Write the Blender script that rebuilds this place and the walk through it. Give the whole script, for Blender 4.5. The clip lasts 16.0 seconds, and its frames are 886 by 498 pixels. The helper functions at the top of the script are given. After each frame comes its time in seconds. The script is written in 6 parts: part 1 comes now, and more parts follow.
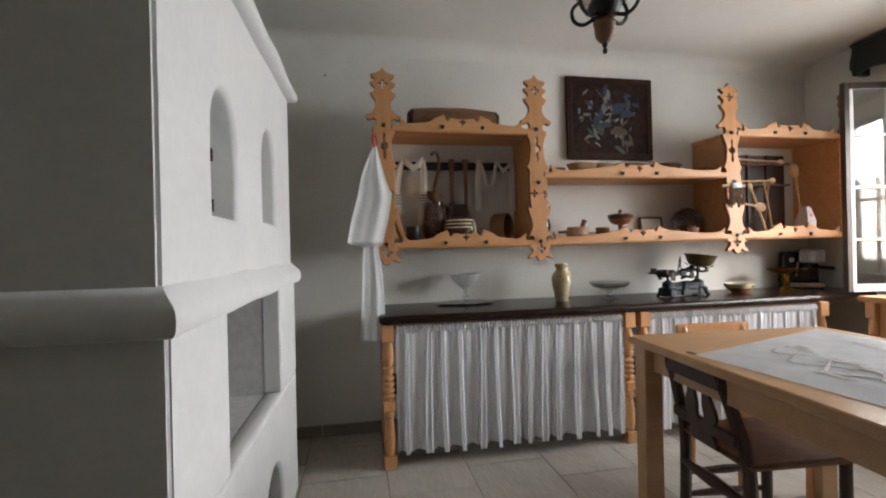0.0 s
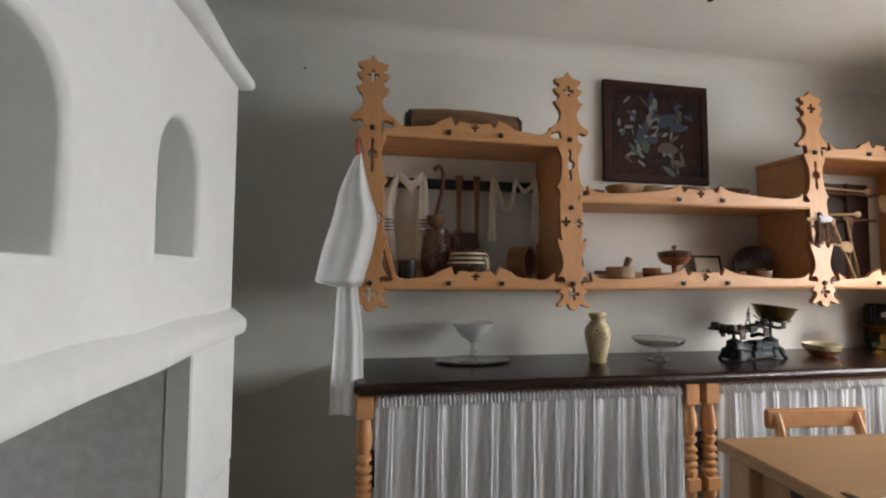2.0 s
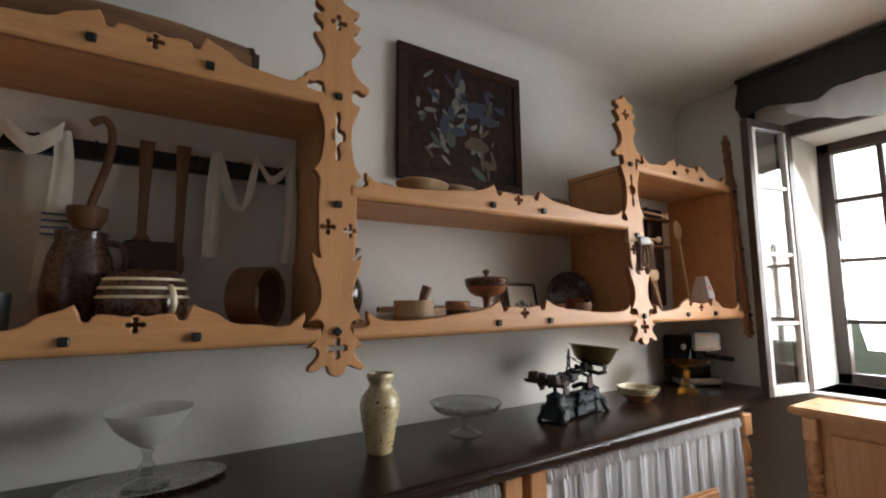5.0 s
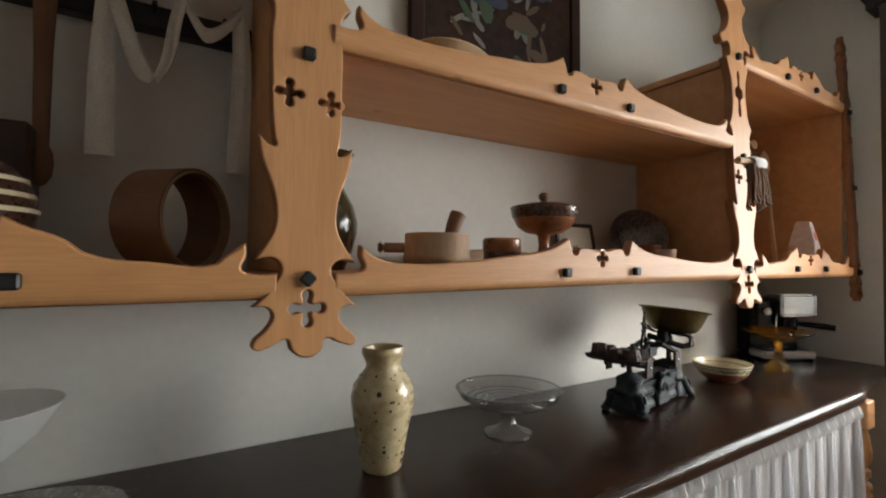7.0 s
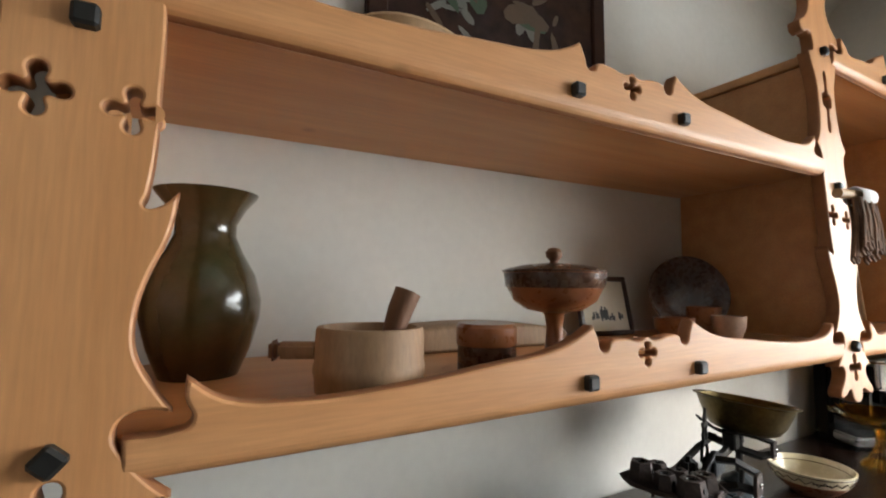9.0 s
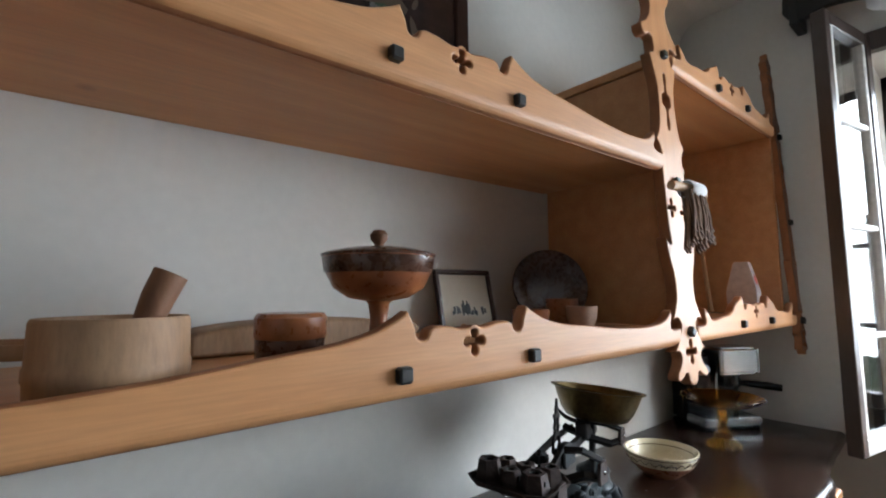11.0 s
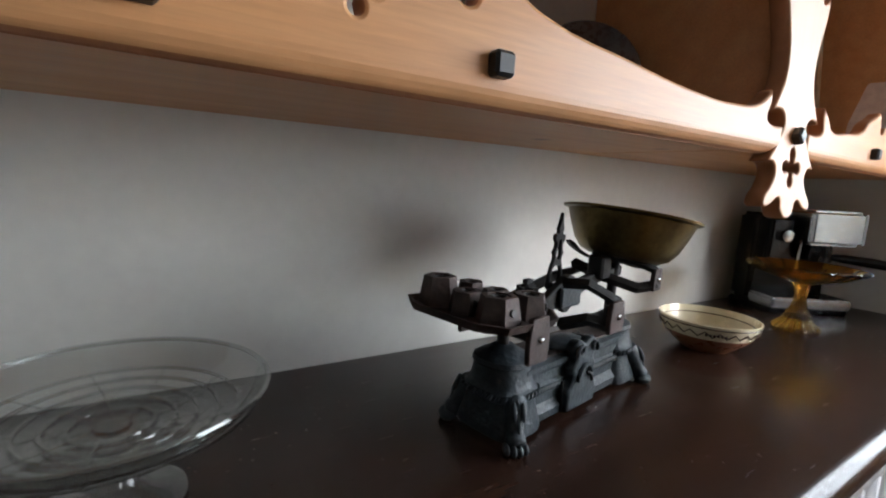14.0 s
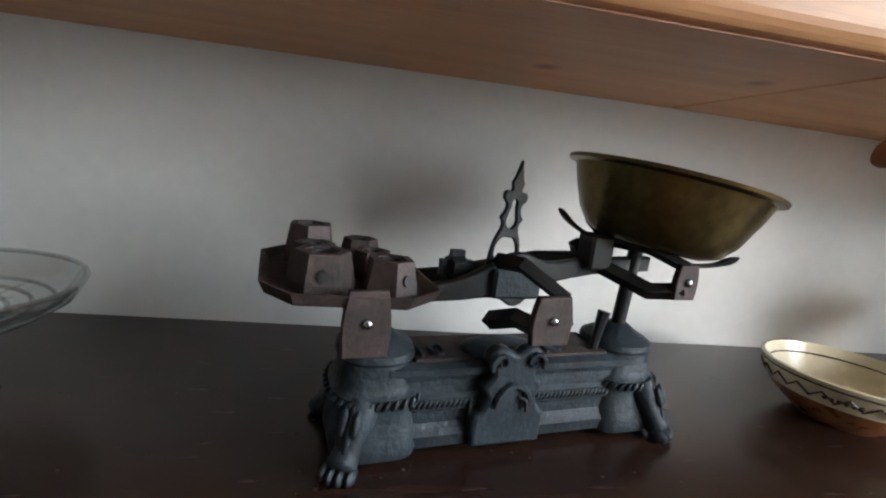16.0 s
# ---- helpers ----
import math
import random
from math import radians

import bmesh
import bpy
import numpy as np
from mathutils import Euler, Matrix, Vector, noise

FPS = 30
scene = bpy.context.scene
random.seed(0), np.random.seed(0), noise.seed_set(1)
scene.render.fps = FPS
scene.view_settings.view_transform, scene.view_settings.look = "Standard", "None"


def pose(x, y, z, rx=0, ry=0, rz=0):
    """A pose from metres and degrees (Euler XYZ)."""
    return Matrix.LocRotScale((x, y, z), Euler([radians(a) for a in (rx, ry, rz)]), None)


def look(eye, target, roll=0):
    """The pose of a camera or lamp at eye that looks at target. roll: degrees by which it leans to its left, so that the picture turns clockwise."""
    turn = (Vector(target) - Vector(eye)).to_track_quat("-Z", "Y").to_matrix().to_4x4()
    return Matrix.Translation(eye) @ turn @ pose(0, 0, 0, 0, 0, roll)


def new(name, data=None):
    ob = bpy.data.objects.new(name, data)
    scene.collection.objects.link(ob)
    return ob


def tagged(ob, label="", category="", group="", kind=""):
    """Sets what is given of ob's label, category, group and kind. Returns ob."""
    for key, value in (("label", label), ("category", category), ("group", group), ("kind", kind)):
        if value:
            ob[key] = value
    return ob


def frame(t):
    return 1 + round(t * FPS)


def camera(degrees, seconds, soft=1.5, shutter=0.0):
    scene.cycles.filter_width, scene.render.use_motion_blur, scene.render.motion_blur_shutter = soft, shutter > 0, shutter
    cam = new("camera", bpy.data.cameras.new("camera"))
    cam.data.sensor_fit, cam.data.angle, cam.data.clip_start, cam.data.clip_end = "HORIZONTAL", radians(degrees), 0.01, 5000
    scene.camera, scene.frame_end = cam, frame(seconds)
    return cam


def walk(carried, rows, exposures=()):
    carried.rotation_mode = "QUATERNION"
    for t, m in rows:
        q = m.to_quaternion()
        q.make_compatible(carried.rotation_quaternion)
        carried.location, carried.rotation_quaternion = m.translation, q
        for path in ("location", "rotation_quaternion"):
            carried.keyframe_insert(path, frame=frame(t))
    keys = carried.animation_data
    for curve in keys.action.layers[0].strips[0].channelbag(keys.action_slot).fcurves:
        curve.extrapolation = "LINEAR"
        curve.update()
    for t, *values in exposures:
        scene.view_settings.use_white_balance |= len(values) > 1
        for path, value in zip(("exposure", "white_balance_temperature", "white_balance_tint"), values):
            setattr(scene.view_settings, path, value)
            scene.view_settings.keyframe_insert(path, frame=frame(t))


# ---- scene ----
cam = camera(87.5, 16.0, soft=2.0)
PATH = [
    (0, (0.017, -0.051, 1.278), (0.389, 1.914, 1.276), -1.3),
    (0.5, (0.088, 0.153, 1.319), (0.447, 2.121, 1.333), -0.2),
    (1, (0.144, 0.285, 1.325), (0.479, 2.256, 1.36), -0.2),
    (1.5, (0.129, 0.467, 1.334), (0.453, 2.44, 1.39), 0.1),
    (2, (0.159, 0.589, 1.352), (0.502, 2.556, 1.46), 0.5),
    (2.5, (0.214, 0.705, 1.39), (0.577, 2.663, 1.575), 0.4),
    (3, (0.349, 0.841, 1.407), (0.751, 2.785, 1.656), 0.2),
    (3.5, (0.469, 0.94, 1.392), (1.101, 2.815, 1.683), -0.1),
    (4, (0.544, 1.071, 1.381), (1.447, 2.83, 1.681), -0.0),
    (4.2, (0.566, 1.131, 1.388), (1.557, 2.842, 1.689), -0.4),
    (6.3, (0.883, 1.671, 1.39), (1.973, 3.344, 1.504), 0.5),
    (6.5, (0.905, 1.716, 1.373), (1.976, 3.401, 1.484), 0.6),
    (7, (0.923, 1.886, 1.34), (1.985, 3.581, 1.392), 0.6),
    (7.5, (0.967, 1.98, 1.343), (2.041, 3.668, 1.343), 0.7),
    (8, (1.05, 2.078, 1.411), (2.081, 3.791, 1.458), 1.0),
    (8.2, (1.088, 2.114, 1.436), (2.057, 3.862, 1.52), 1.2),
    (10.3, (1.337, 2.159, 1.451), (2.431, 3.815, 1.697), 0.6),
    (10.5, (1.352, 2.151, 1.449), (2.517, 3.758, 1.692), 0.3),
    (11, (1.37, 2.134, 1.416), (2.64, 3.667, 1.607), -0.4),
    (11.5, (1.361, 2.145, 1.346), (2.631, 3.691, 1.353), 0.0),
    (12, (1.339, 2.173, 1.299), (2.505, 3.795, 1.215), 0.7),
    (12.2, (1.332, 2.186, 1.28), (2.49, 3.814, 1.19), 0.2),
    (12.5, (1.346, 2.186, 1.274), (2.501, 3.812, 1.13), 1.5),
    (13, (1.437, 2.217, 1.26), (2.599, 3.832, 1.058), 1.9),
    (13.5, (1.559, 2.278, 1.238), (2.668, 3.924, 0.991), 3.2),
    (14, (1.698, 2.302, 1.223), (2.788, 3.955, 0.941), 3.5),
    (14.4, (1.835, 2.307, 1.213), (2.739, 4.064, 0.906), 4.8),
    (14.5, (1.872, 2.302, 1.214), (2.724, 4.085, 0.901), 4.8),
    (15, (1.991, 2.294, 1.211), (2.573, 4.176, 0.87), 6.0),
    (15.2, (2.004, 2.304, 1.2), (2.555, 4.196, 0.857), 6.1),
    (15.5, (2.007, 2.315, 1.19), (2.496, 4.222, 0.833), 5.8),
    (16, (2.049, 2.324, 1.182), (2.417, 4.255, 0.811), 6.8),
]
TONE = [(0, -0.12, 6700, 14), (1, -0.28, 6700, 14), (3, -0.2, 7000, 14), (4.2, -0.56, 6700, 14), (6.5, -0.38, 6800, 11), (8.2, -0.28, 7200, 11), (10.4, 0.2, 5600, 8), (11, -0.28, 5900, 9), (11.5, -0.46, 6200, 11), (12.5, -0.2, 6200, 11), (13.5, -0.3, 6300, 12), (14.5, -0.34, 6100, 12), (16, -0.28, 6100, 11)]
walk(cam, [(t, look(eye, target, roll)) for t, eye, target, roll in PATH], TONE)

# ---- light ----
SUN_EL, SUN_AZ = 17.0, 148.0
world = bpy.data.worlds.new("world")
scene.world = world
world.use_nodes = True
sky = world.node_tree.nodes.new("ShaderNodeTexSky")
sky.sky_type, sky.sun_disc = "NISHITA", False
sky.sun_elevation, sky.sun_rotation = radians(SUN_EL), radians(SUN_AZ)
world.node_tree.nodes["Background"].inputs["Strength"].default_value = 0.15
world.node_tree.links.new(sky.outputs[0], world.node_tree.nodes["Background"].inputs["Color"])
sun = new("sun", bpy.data.lights.new("sun", "SUN"))
sun.data.energy, sun.data.angle, sun.data.color = 2.2, radians(11), (1.0, 0.98, 0.95)
sun.matrix_world = look((5.3, -8.48, 3.05), (0, 0, 0))
# daylight in the opening of the window
daylight = new("window_daylight", bpy.data.lights.new("window_daylight", "AREA"))
daylight.data.shape, daylight.data.size, daylight.data.size_y = "RECTANGLE", 2.08, 1.32
daylight.data.energy, daylight.data.color = 116.0, (0.89, 0.96, 1.0)
daylight.matrix_world = look((4.07, 1.33, 1.605), (2.0, 1.2, 0.0))

# ---- materials ----
def mat(name, c1, c2=None, rough=0.6, metal=0.0, scale=(6, 60), stretch=(1, 1, 1), bump=0.15, rand=0.0, spots=None, coat=0.0, spec=0.5, island=False, fine=0.25, rough_var=0.12):
    m = bpy.data.materials.new(name)
    m.use_nodes = True
    n, l = m.node_tree.nodes, m.node_tree.links
    p = n["Principled BSDF"]
    c2 = c2 or tuple(v * 0.8 for v in c1)
    tc, mp = n.new("ShaderNodeTexCoord"), n.new("ShaderNodeMapping")
    l.new(tc.outputs["Object"], mp.inputs["Vector"])
    mp.inputs["Scale"].default_value = stretch
    big, small = n.new("ShaderNodeTexNoise"), n.new("ShaderNodeTexNoise")
    for k, (node, sc) in enumerate(((big, scale[0]), (small, scale[1]))):
        l.new(mp.outputs[0], node.inputs["Vector"])
        node.inputs["Scale"].default_value, node.inputs["Detail"].default_value = sc, 5
    ramp = n.new("ShaderNodeMapRange")
    ramp.inputs["From Min"].default_value, ramp.inputs["From Max"].default_value = 0.3, 0.7
    l.new(big.outputs["Fac"], ramp.inputs["Value"])
    mix = n.new("ShaderNodeMix")
    mix.data_type = "RGBA"
    mix.inputs["A"].default_value, mix.inputs["B"].default_value = (*c1, 1), (*c2, 1)
    l.new(ramp.outputs[0], mix.inputs["Factor"])
    fmix = n.new("ShaderNodeMix")
    fmix.data_type, fmix.blend_type = "RGBA", "MULTIPLY"
    fmix.inputs["Factor"].default_value = fine
    grey = n.new("ShaderNodeMapRange")
    grey.inputs["From Min"].default_value, grey.inputs["From Max"].default_value = 0.25, 0.75
    grey.inputs["To Min"].default_value, grey.inputs["To Max"].default_value = 0.25, 1.3
    l.new(small.outputs["Fac"], grey.inputs["Value"])
    l.new(mix.outputs["Result"], fmix.inputs["A"])
    l.new(grey.outputs[0], fmix.inputs["B"])
    col = fmix.outputs["Result"]
    if spots:
        sc, size, scol = spots
        v, lt, sm = n.new("ShaderNodeTexVoronoi"), n.new("ShaderNodeMapRange"), n.new("ShaderNodeMix")
        v.inputs["Scale"].default_value = sc
        l.new(tc.outputs["Object"], v.inputs["Vector"])
        lt.inputs["From Min"].default_value, lt.inputs["From Max"].default_value = size, size + 0.06
        lt.inputs["To Min"].default_value, lt.inputs["To Max"].default_value = 1, 0
        l.new(v.outputs["Distance"], lt.inputs["Value"])
        sm.data_type = "RGBA"
        l.new(lt.outputs[0], sm.inputs["Factor"])
        l.new(col, sm.inputs["A"])
        sm.inputs["B"].default_value = (*scol, 1)
        col = sm.outputs["Result"]
    if rand:
        oi, hs, mr = n.new("ShaderNodeObjectInfo"), n.new("ShaderNodeHueSaturation"), n.new("ShaderNodeMapRange")
        mr.inputs["To Min"].default_value, mr.inputs["To Max"].default_value = 1 - rand, 1 + rand
        src = n.new("ShaderNodeNewGeometry").outputs["Random Per Island"] if island else oi.outputs["Random"]
        l.new(src, mr.inputs["Value"])
        l.new(mr.outputs[0], hs.inputs["Value"])
        l.new(col, hs.inputs["Color"])
        col = hs.outputs["Color"]
    l.new(col, p.inputs["Base Color"])
    rr = n.new("ShaderNodeMapRange")
    rr.inputs["To Min"].default_value, rr.inputs["To Max"].default_value = max(0.02, rough - rough_var), min(1, rough + rough_var)
    l.new(small.outputs["Fac"], rr.inputs["Value"])
    l.new(rr.outputs[0], p.inputs["Roughness"])
    p.inputs["Metallic"].default_value = metal
    p.inputs["Specular IOR Level"].default_value = spec
    p.inputs["Coat Weight"].default_value = coat
    p.inputs["Coat Roughness"].default_value = 0.12
    if bump:
        b, ad = n.new("ShaderNodeBump"), n.new("ShaderNodeMath")
        ad.operation = "MULTIPLY_ADD"
        ad.inputs[1].default_value = 0.35
        l.new(small.outputs["Fac"], ad.inputs[0])
        l.new(big.outputs["Fac"], ad.inputs[2])
        b.inputs["Strength"].default_value, b.inputs["Distance"].default_value = bump, 0.01
        l.new(ad.outputs[0], b.inputs["Height"])
        l.new(b.outputs[0], p.inputs["Normal"])
    return m


def glass(name, color=(1, 1, 1), rough=0.03, ior=1.48, clear=1.0):
    m = bpy.data.materials.new(name)
    m.use_nodes = True
    p = m.node_tree.nodes["Principled BSDF"]
    p.inputs["Base Color"].default_value = (*color, 1)
    p.inputs["Transmission Weight"].default_value, p.inputs["Roughness"].default_value, p.inputs["IOR"].default_value = clear, rough, ior
    return m


def sheer(name, color, clear):
    m = bpy.data.materials.new(name)
    m.use_nodes = True
    n, l = m.node_tree.nodes, m.node_tree.links
    out = n["Material Output"]
    n.remove(n["Principled BSDF"])
    d, t, tr, a, b = n.new("ShaderNodeBsdfDiffuse"), n.new("ShaderNodeBsdfTranslucent"), n.new("ShaderNodeBsdfTransparent"), n.new("ShaderNodeMixShader"), n.new("ShaderNodeMixShader")
    d.inputs[0].default_value = t.inputs[0].default_value = (*color, 1)
    w, tc = n.new("ShaderNodeTexNoise"), n.new("ShaderNodeTexCoord")
    w.inputs["Scale"].default_value = 35
    l.new(tc.outputs["Object"], w.inputs["Vector"])
    mr = n.new("ShaderNodeMapRange")
    mr.inputs["To Min"].default_value, mr.inputs["To Max"].default_value = clear * 0.92, clear * 1.08
    l.new(w.outputs["Fac"], mr.inputs["Value"])
    a.inputs[0].default_value = 0.18
    l.new(d.outputs[0], a.inputs[1]), l.new(t.outputs[0], a.inputs[2])
    l.new(mr.outputs[0], b.inputs[0])
    l.new(a.outputs[0], b.inputs[1]), l.new(tr.outputs[0], b.inputs[2])
    l.new(b.outputs[0], out.inputs["Surface"])
    return m


PLASTER = mat("plaster", (0.74, 0.73, 0.69), (0.68, 0.67, 0.63), rough=0.9, scale=(2.5, 45), bump=0.12, fine=0.06)
STOVE = mat("stove_plaster", (0.720, 0.720, 0.702), (0.675, 0.675, 0.666), rough=0.85, scale=(3.5, 30), bump=0.25, fine=0.06)
CEIL = mat("ceiling_paint", (0.76, 0.75, 0.71), (0.70, 0.69, 0.65), rough=0.95, scale=(1.6, 30), bump=0.1, fine=0.05)
PINE = mat("pine", (0.62, 0.318, 0.136), (0.53, 0.248, 0.096), rough=0.5, scale=(7, 60), stretch=(0.25, 4, 4), bump=0.04, coat=0.06, fine=0.20, spots=(4.5, 0.028, (0.24, 0.11, 0.045)))
PINE_V = mat("pine_upright", (0.62, 0.318, 0.136), (0.53, 0.248, 0.096), rough=0.5, scale=(7, 60), stretch=(4, 4, 0.25), bump=0.04, coat=0.06, fine=0.20, spots=(4.5, 0.028, (0.24, 0.11, 0.045)))
# darker pine for the side faces of posts and rails
EDGE = mat("pine_dark_edge", (0.36, 0.15, 0.06), (0.28, 0.11, 0.04), rough=0.6, scale=(8, 60), bump=0.08)
TABLE = mat("table_wood", (0.50, 0.29, 0.14), (0.42, 0.23, 0.105), rough=0.4, scale=(4, 45), stretch=(0.3, 3, 3), bump=0.04, coat=0.2, fine=0.2)
COUNTER = mat("counter_dark", (0.036, 0.017, 0.011), (0.017, 0.008, 0.006), rough=0.25, rough_var=0.06, scale=(7, 55), stretch=(0.4, 3, 3), bump=0.012, coat=0.0, spec=0.36, fine=0.45, spots=(55, 0.05, (0.075, 0.05, 0.038)))
DARKWOOD = mat("dark_wood", (0.055, 0.022, 0.013), (0.035, 0.014, 0.009), rough=0.45, scale=(6, 60), stretch=(3, 3, 0.4), bump=0.06, coat=0.2)
BLACK = mat("black_paint", (0.012, 0.014, 0.014), rough=0.45, bump=0.05)
IRON = mat("grey_painted_iron", (0.030, 0.042, 0.050), (0.014, 0.019, 0.023), rough=0.52, spec=0.35, metal=0.0, scale=(25, 160), bump=0.35, fine=0.5)
BLACKIRON = mat("black_iron", (0.018, 0.02, 0.022), (0.03, 0.026, 0.022), rough=0.5, metal=0.4, scale=(25, 140), bump=0.2)
RUST = mat("rusty_iron", (0.078, 0.052, 0.045), (0.036, 0.026, 0.024), rough=0.62, metal=0.35, scale=(30, 170), bump=0.25, fine=0.5)
BRASS = mat("tarnished_brass", (0.21, 0.155, 0.055), (0.12, 0.085, 0.035), rough=0.36, metal=0.9, scale=(18, 110), bump=0.06, fine=0.4)
STEEL = mat("brushed_steel", (0.55, 0.56, 0.57), (0.45, 0.46, 0.47), rough=0.22, metal=1.0, scale=(6, 200), bump=0.01)
SILVER = mat("silver_plate", (0.42, 0.42, 0.40), (0.33, 0.33, 0.32), rough=0.25, metal=1.0, scale=(15, 120), bump=0.03)
PLASTIC = mat("black_plastic", (0.010, 0.0105, 0.011), (0.007, 0.007, 0.0075), rough=0.22, spec=0.35, bump=0.02)
def thin_glass(name, color, power, rough):
    m = bpy.data.materials.new(name)
    m.use_nodes = True
    n, l = m.node_tree.nodes, m.node_tree.links
    n.remove(n["Principled BSDF"])
    t, g, f, x = n.new("ShaderNodeBsdfTransparent"), n.new("ShaderNodeBsdfGlossy"), n.new("ShaderNodeLayerWeight"), n.new("ShaderNodeMixShader")
    k, a = n.new("ShaderNodeMath"), n.new("ShaderNodeMath")
    k.operation, a.operation = "POWER", "MULTIPLY_ADD"
    k.inputs[1].default_value, a.inputs[1].default_value, a.inputs[2].default_value = power, 0.8, 0.07
    t.inputs["Color"].default_value, g.inputs["Roughness"].default_value = (*color, 1), rough
    l.new(f.outputs["Facing"], k.inputs[0]), l.new(k.outputs[0], a.inputs[0]), l.new(a.outputs[0], x.inputs[0])
    l.new(t.outputs[0], x.inputs[1]), l.new(g.outputs[0], x.inputs[2])
    l.new(x.outputs[0], n["Material Output"].inputs["Surface"])
    return m


GLASS = thin_glass("clear_glass", (0.90, 0.91, 0.905), 3.0, 0.06)
FROST = glass("frosted_glass", (0.93, 0.93, 0.92), 0.35, 1.25, 0.72)
AMBER = glass("amber_glass", (0.95, 0.46, 0.06), rough=0.08)
PANE = glass("window_pane", (1, 1, 1), rough=0.0, ior=1.02)
CURTAIN = sheer("sheer_white_curtain", (0.98, 0.98, 1.0), 0.30)
LINEN = mat("white_linen", (0.78, 0.78, 0.78), (0.70, 0.70, 0.71), rough=0.9, scale=(12, 300), bump=0.1, fine=0.12)
TOWEL = mat("old_linen", (0.76, 0.73, 0.66), (0.68, 0.65, 0.58), rough=0.95, scale=(14, 260), bump=0.15)
BLUE = mat("blue_stripe", (0.10, 0.13, 0.22), rough=0.9)
RED = mat("red_thread", (0.55, 0.09, 0.05), rough=0.9)
CERAMIC = mat("cream_glaze", (0.56, 0.47, 0.29), (0.50, 0.38, 0.20), rough=0.28, scale=(14, 60), bump=0.12, coat=0.5, fine=0.15)
CREAM = mat("cream_glaze_plain", (0.74, 0.66, 0.46), (0.66, 0.57, 0.38), rough=0.25, scale=(14, 60), bump=0.04, coat=0.5, fine=0.1)
TERRA = mat("terracotta_glaze", (0.30, 0.105, 0.035), (0.20, 0.062, 0.022), rough=0.3, scale=(18, 80), bump=0.06, coat=0.5)
PALECLAY = mat("pale_pink_clay", (0.52, 0.36, 0.27), (0.42, 0.27, 0.19), rough=0.5, scale=(18, 80), bump=0.05)
TERRADARK = mat("dark_brown_glaze", (0.085, 0.034, 0.018), (0.05, 0.022, 0.013), rough=0.28, scale=(22, 90), bump=0.12, coat=0.5)
GREENGLAZE = mat("green_brown_glaze", (0.035, 0.038, 0.014), (0.075, 0.035, 0.013), rough=0.18, scale=(9, 60), bump=0.04, coat=0.6)
OLDWOOD = mat("worn_wood", (0.40, 0.26, 0.15), (0.27, 0.15, 0.075), rough=0.62, scale=(9, 70), stretch=(2, 2, 0.6), bump=0.15, fine=0.35)
MIDWOOD = mat("brown_wood", (0.22, 0.10, 0.045), (0.14, 0.06, 0.028), rough=0.55, scale=(9, 70), stretch=(2, 2, 0.5), bump=0.1)
PALEWOOD = mat("pale_spoon_wood", (0.52, 0.34, 0.18), (0.42, 0.26, 0.13), rough=0.6, scale=(9, 80), bump=0.08)
TILE = mat("floor_tile", (0.52, 0.48, 0.42), (0.42, 0.38, 0.33), rough=0.42, scale=(3, 22), stretch=(2.2, 0.6, 1), bump=0.03, rand=0.07, fine=0.25)
GROUT = mat("grout", (0.13, 0.12, 0.11), rough=0.9)
BASE = mat("baseboard_tile", (0.30, 0.27, 0.22), (0.24, 0.21, 0.17), rough=0.5, scale=(4, 40), bump=0.03)
FRAMEDARK = mat("window_frame_brown", (0.065, 0.043, 0.034), (0.045, 0.03, 0.024), rough=0.4, scale=(8, 60), stretch=(3, 3, 0.4), bump=0.06)
# whitish tone puts the strong window light into the sash bars' colour
SASHLIT = mat("sash_lit_pale", (0.68, 0.66, 0.63), (0.58, 0.56, 0.53), rough=0.5, scale=(8, 60), bump=0.05)
CLOTHPATTERN = mat("brown_woven_pattern", (0.40, 0.36, 0.34), (0.46, 0.42, 0.40), rough=0.95, scale=(30, 250), bump=0.1)
CLOTH = mat("table_cloth", (0.82, 0.82, 0.82), (0.68, 0.68, 0.69), rough=0.95, scale=(12, 250), bump=0.1, fine=0.12)
TWINE = mat("dried_stalks", (0.24, 0.13, 0.07), (0.13, 0.07, 0.04), rough=0.8, scale=(20, 120), bump=0.2, rand=0.3, island=True)
PAPER = mat("paper", (0.72, 0.66, 0.55), (0.66, 0.59, 0.48), rough=0.9, bump=0.0, fine=0.06)
# assumed dark finish for the unseen walls, keeps bounced light low
UNSEENWALL = mat("unseen_wall_dark", (0.24, 0.21, 0.17), (0.18, 0.155, 0.125), rough=0.7, stretch=(3, 3, 0.3))
# stove plaster again, slightly darker to put the hearth's shade into its colour
LINING = mat("shaded_hearth_plaster", (0.68, 0.67, 0.66), (0.60, 0.59, 0.58), rough=0.9, scale=(3, 30), bump=0.15)
GRASS = mat("grass", (0.07, 0.12, 0.03), (0.05, 0.09, 0.025), rough=0.95, scale=(0.6, 12))

# ---- mesh helpers ----
def part(name, bm, material, parent=None, label="", smooth=False, mats=None):
    me = bpy.data.meshes.new(name)
    bm.normal_update()
    bm.to_mesh(me)
    bm.free()
    for m in (mats or [material]):
        me.materials.append(m)
    if smooth:
        for p in me.polygons:
            p.use_smooth = True
        me.set_sharp_from_angle(angle=radians(38))
    ob = new(name, me)
    ob.parent = parent
    return tagged(ob, label=label)


def thing(name, x, y, z, rz, label, category, group="", kind=""):
    e = new(name)
    e.empty_display_size = 0.05
    e.matrix_basis = pose(x, y, z, 0, 0, rz)
    return tagged(e, label, category, group, kind)


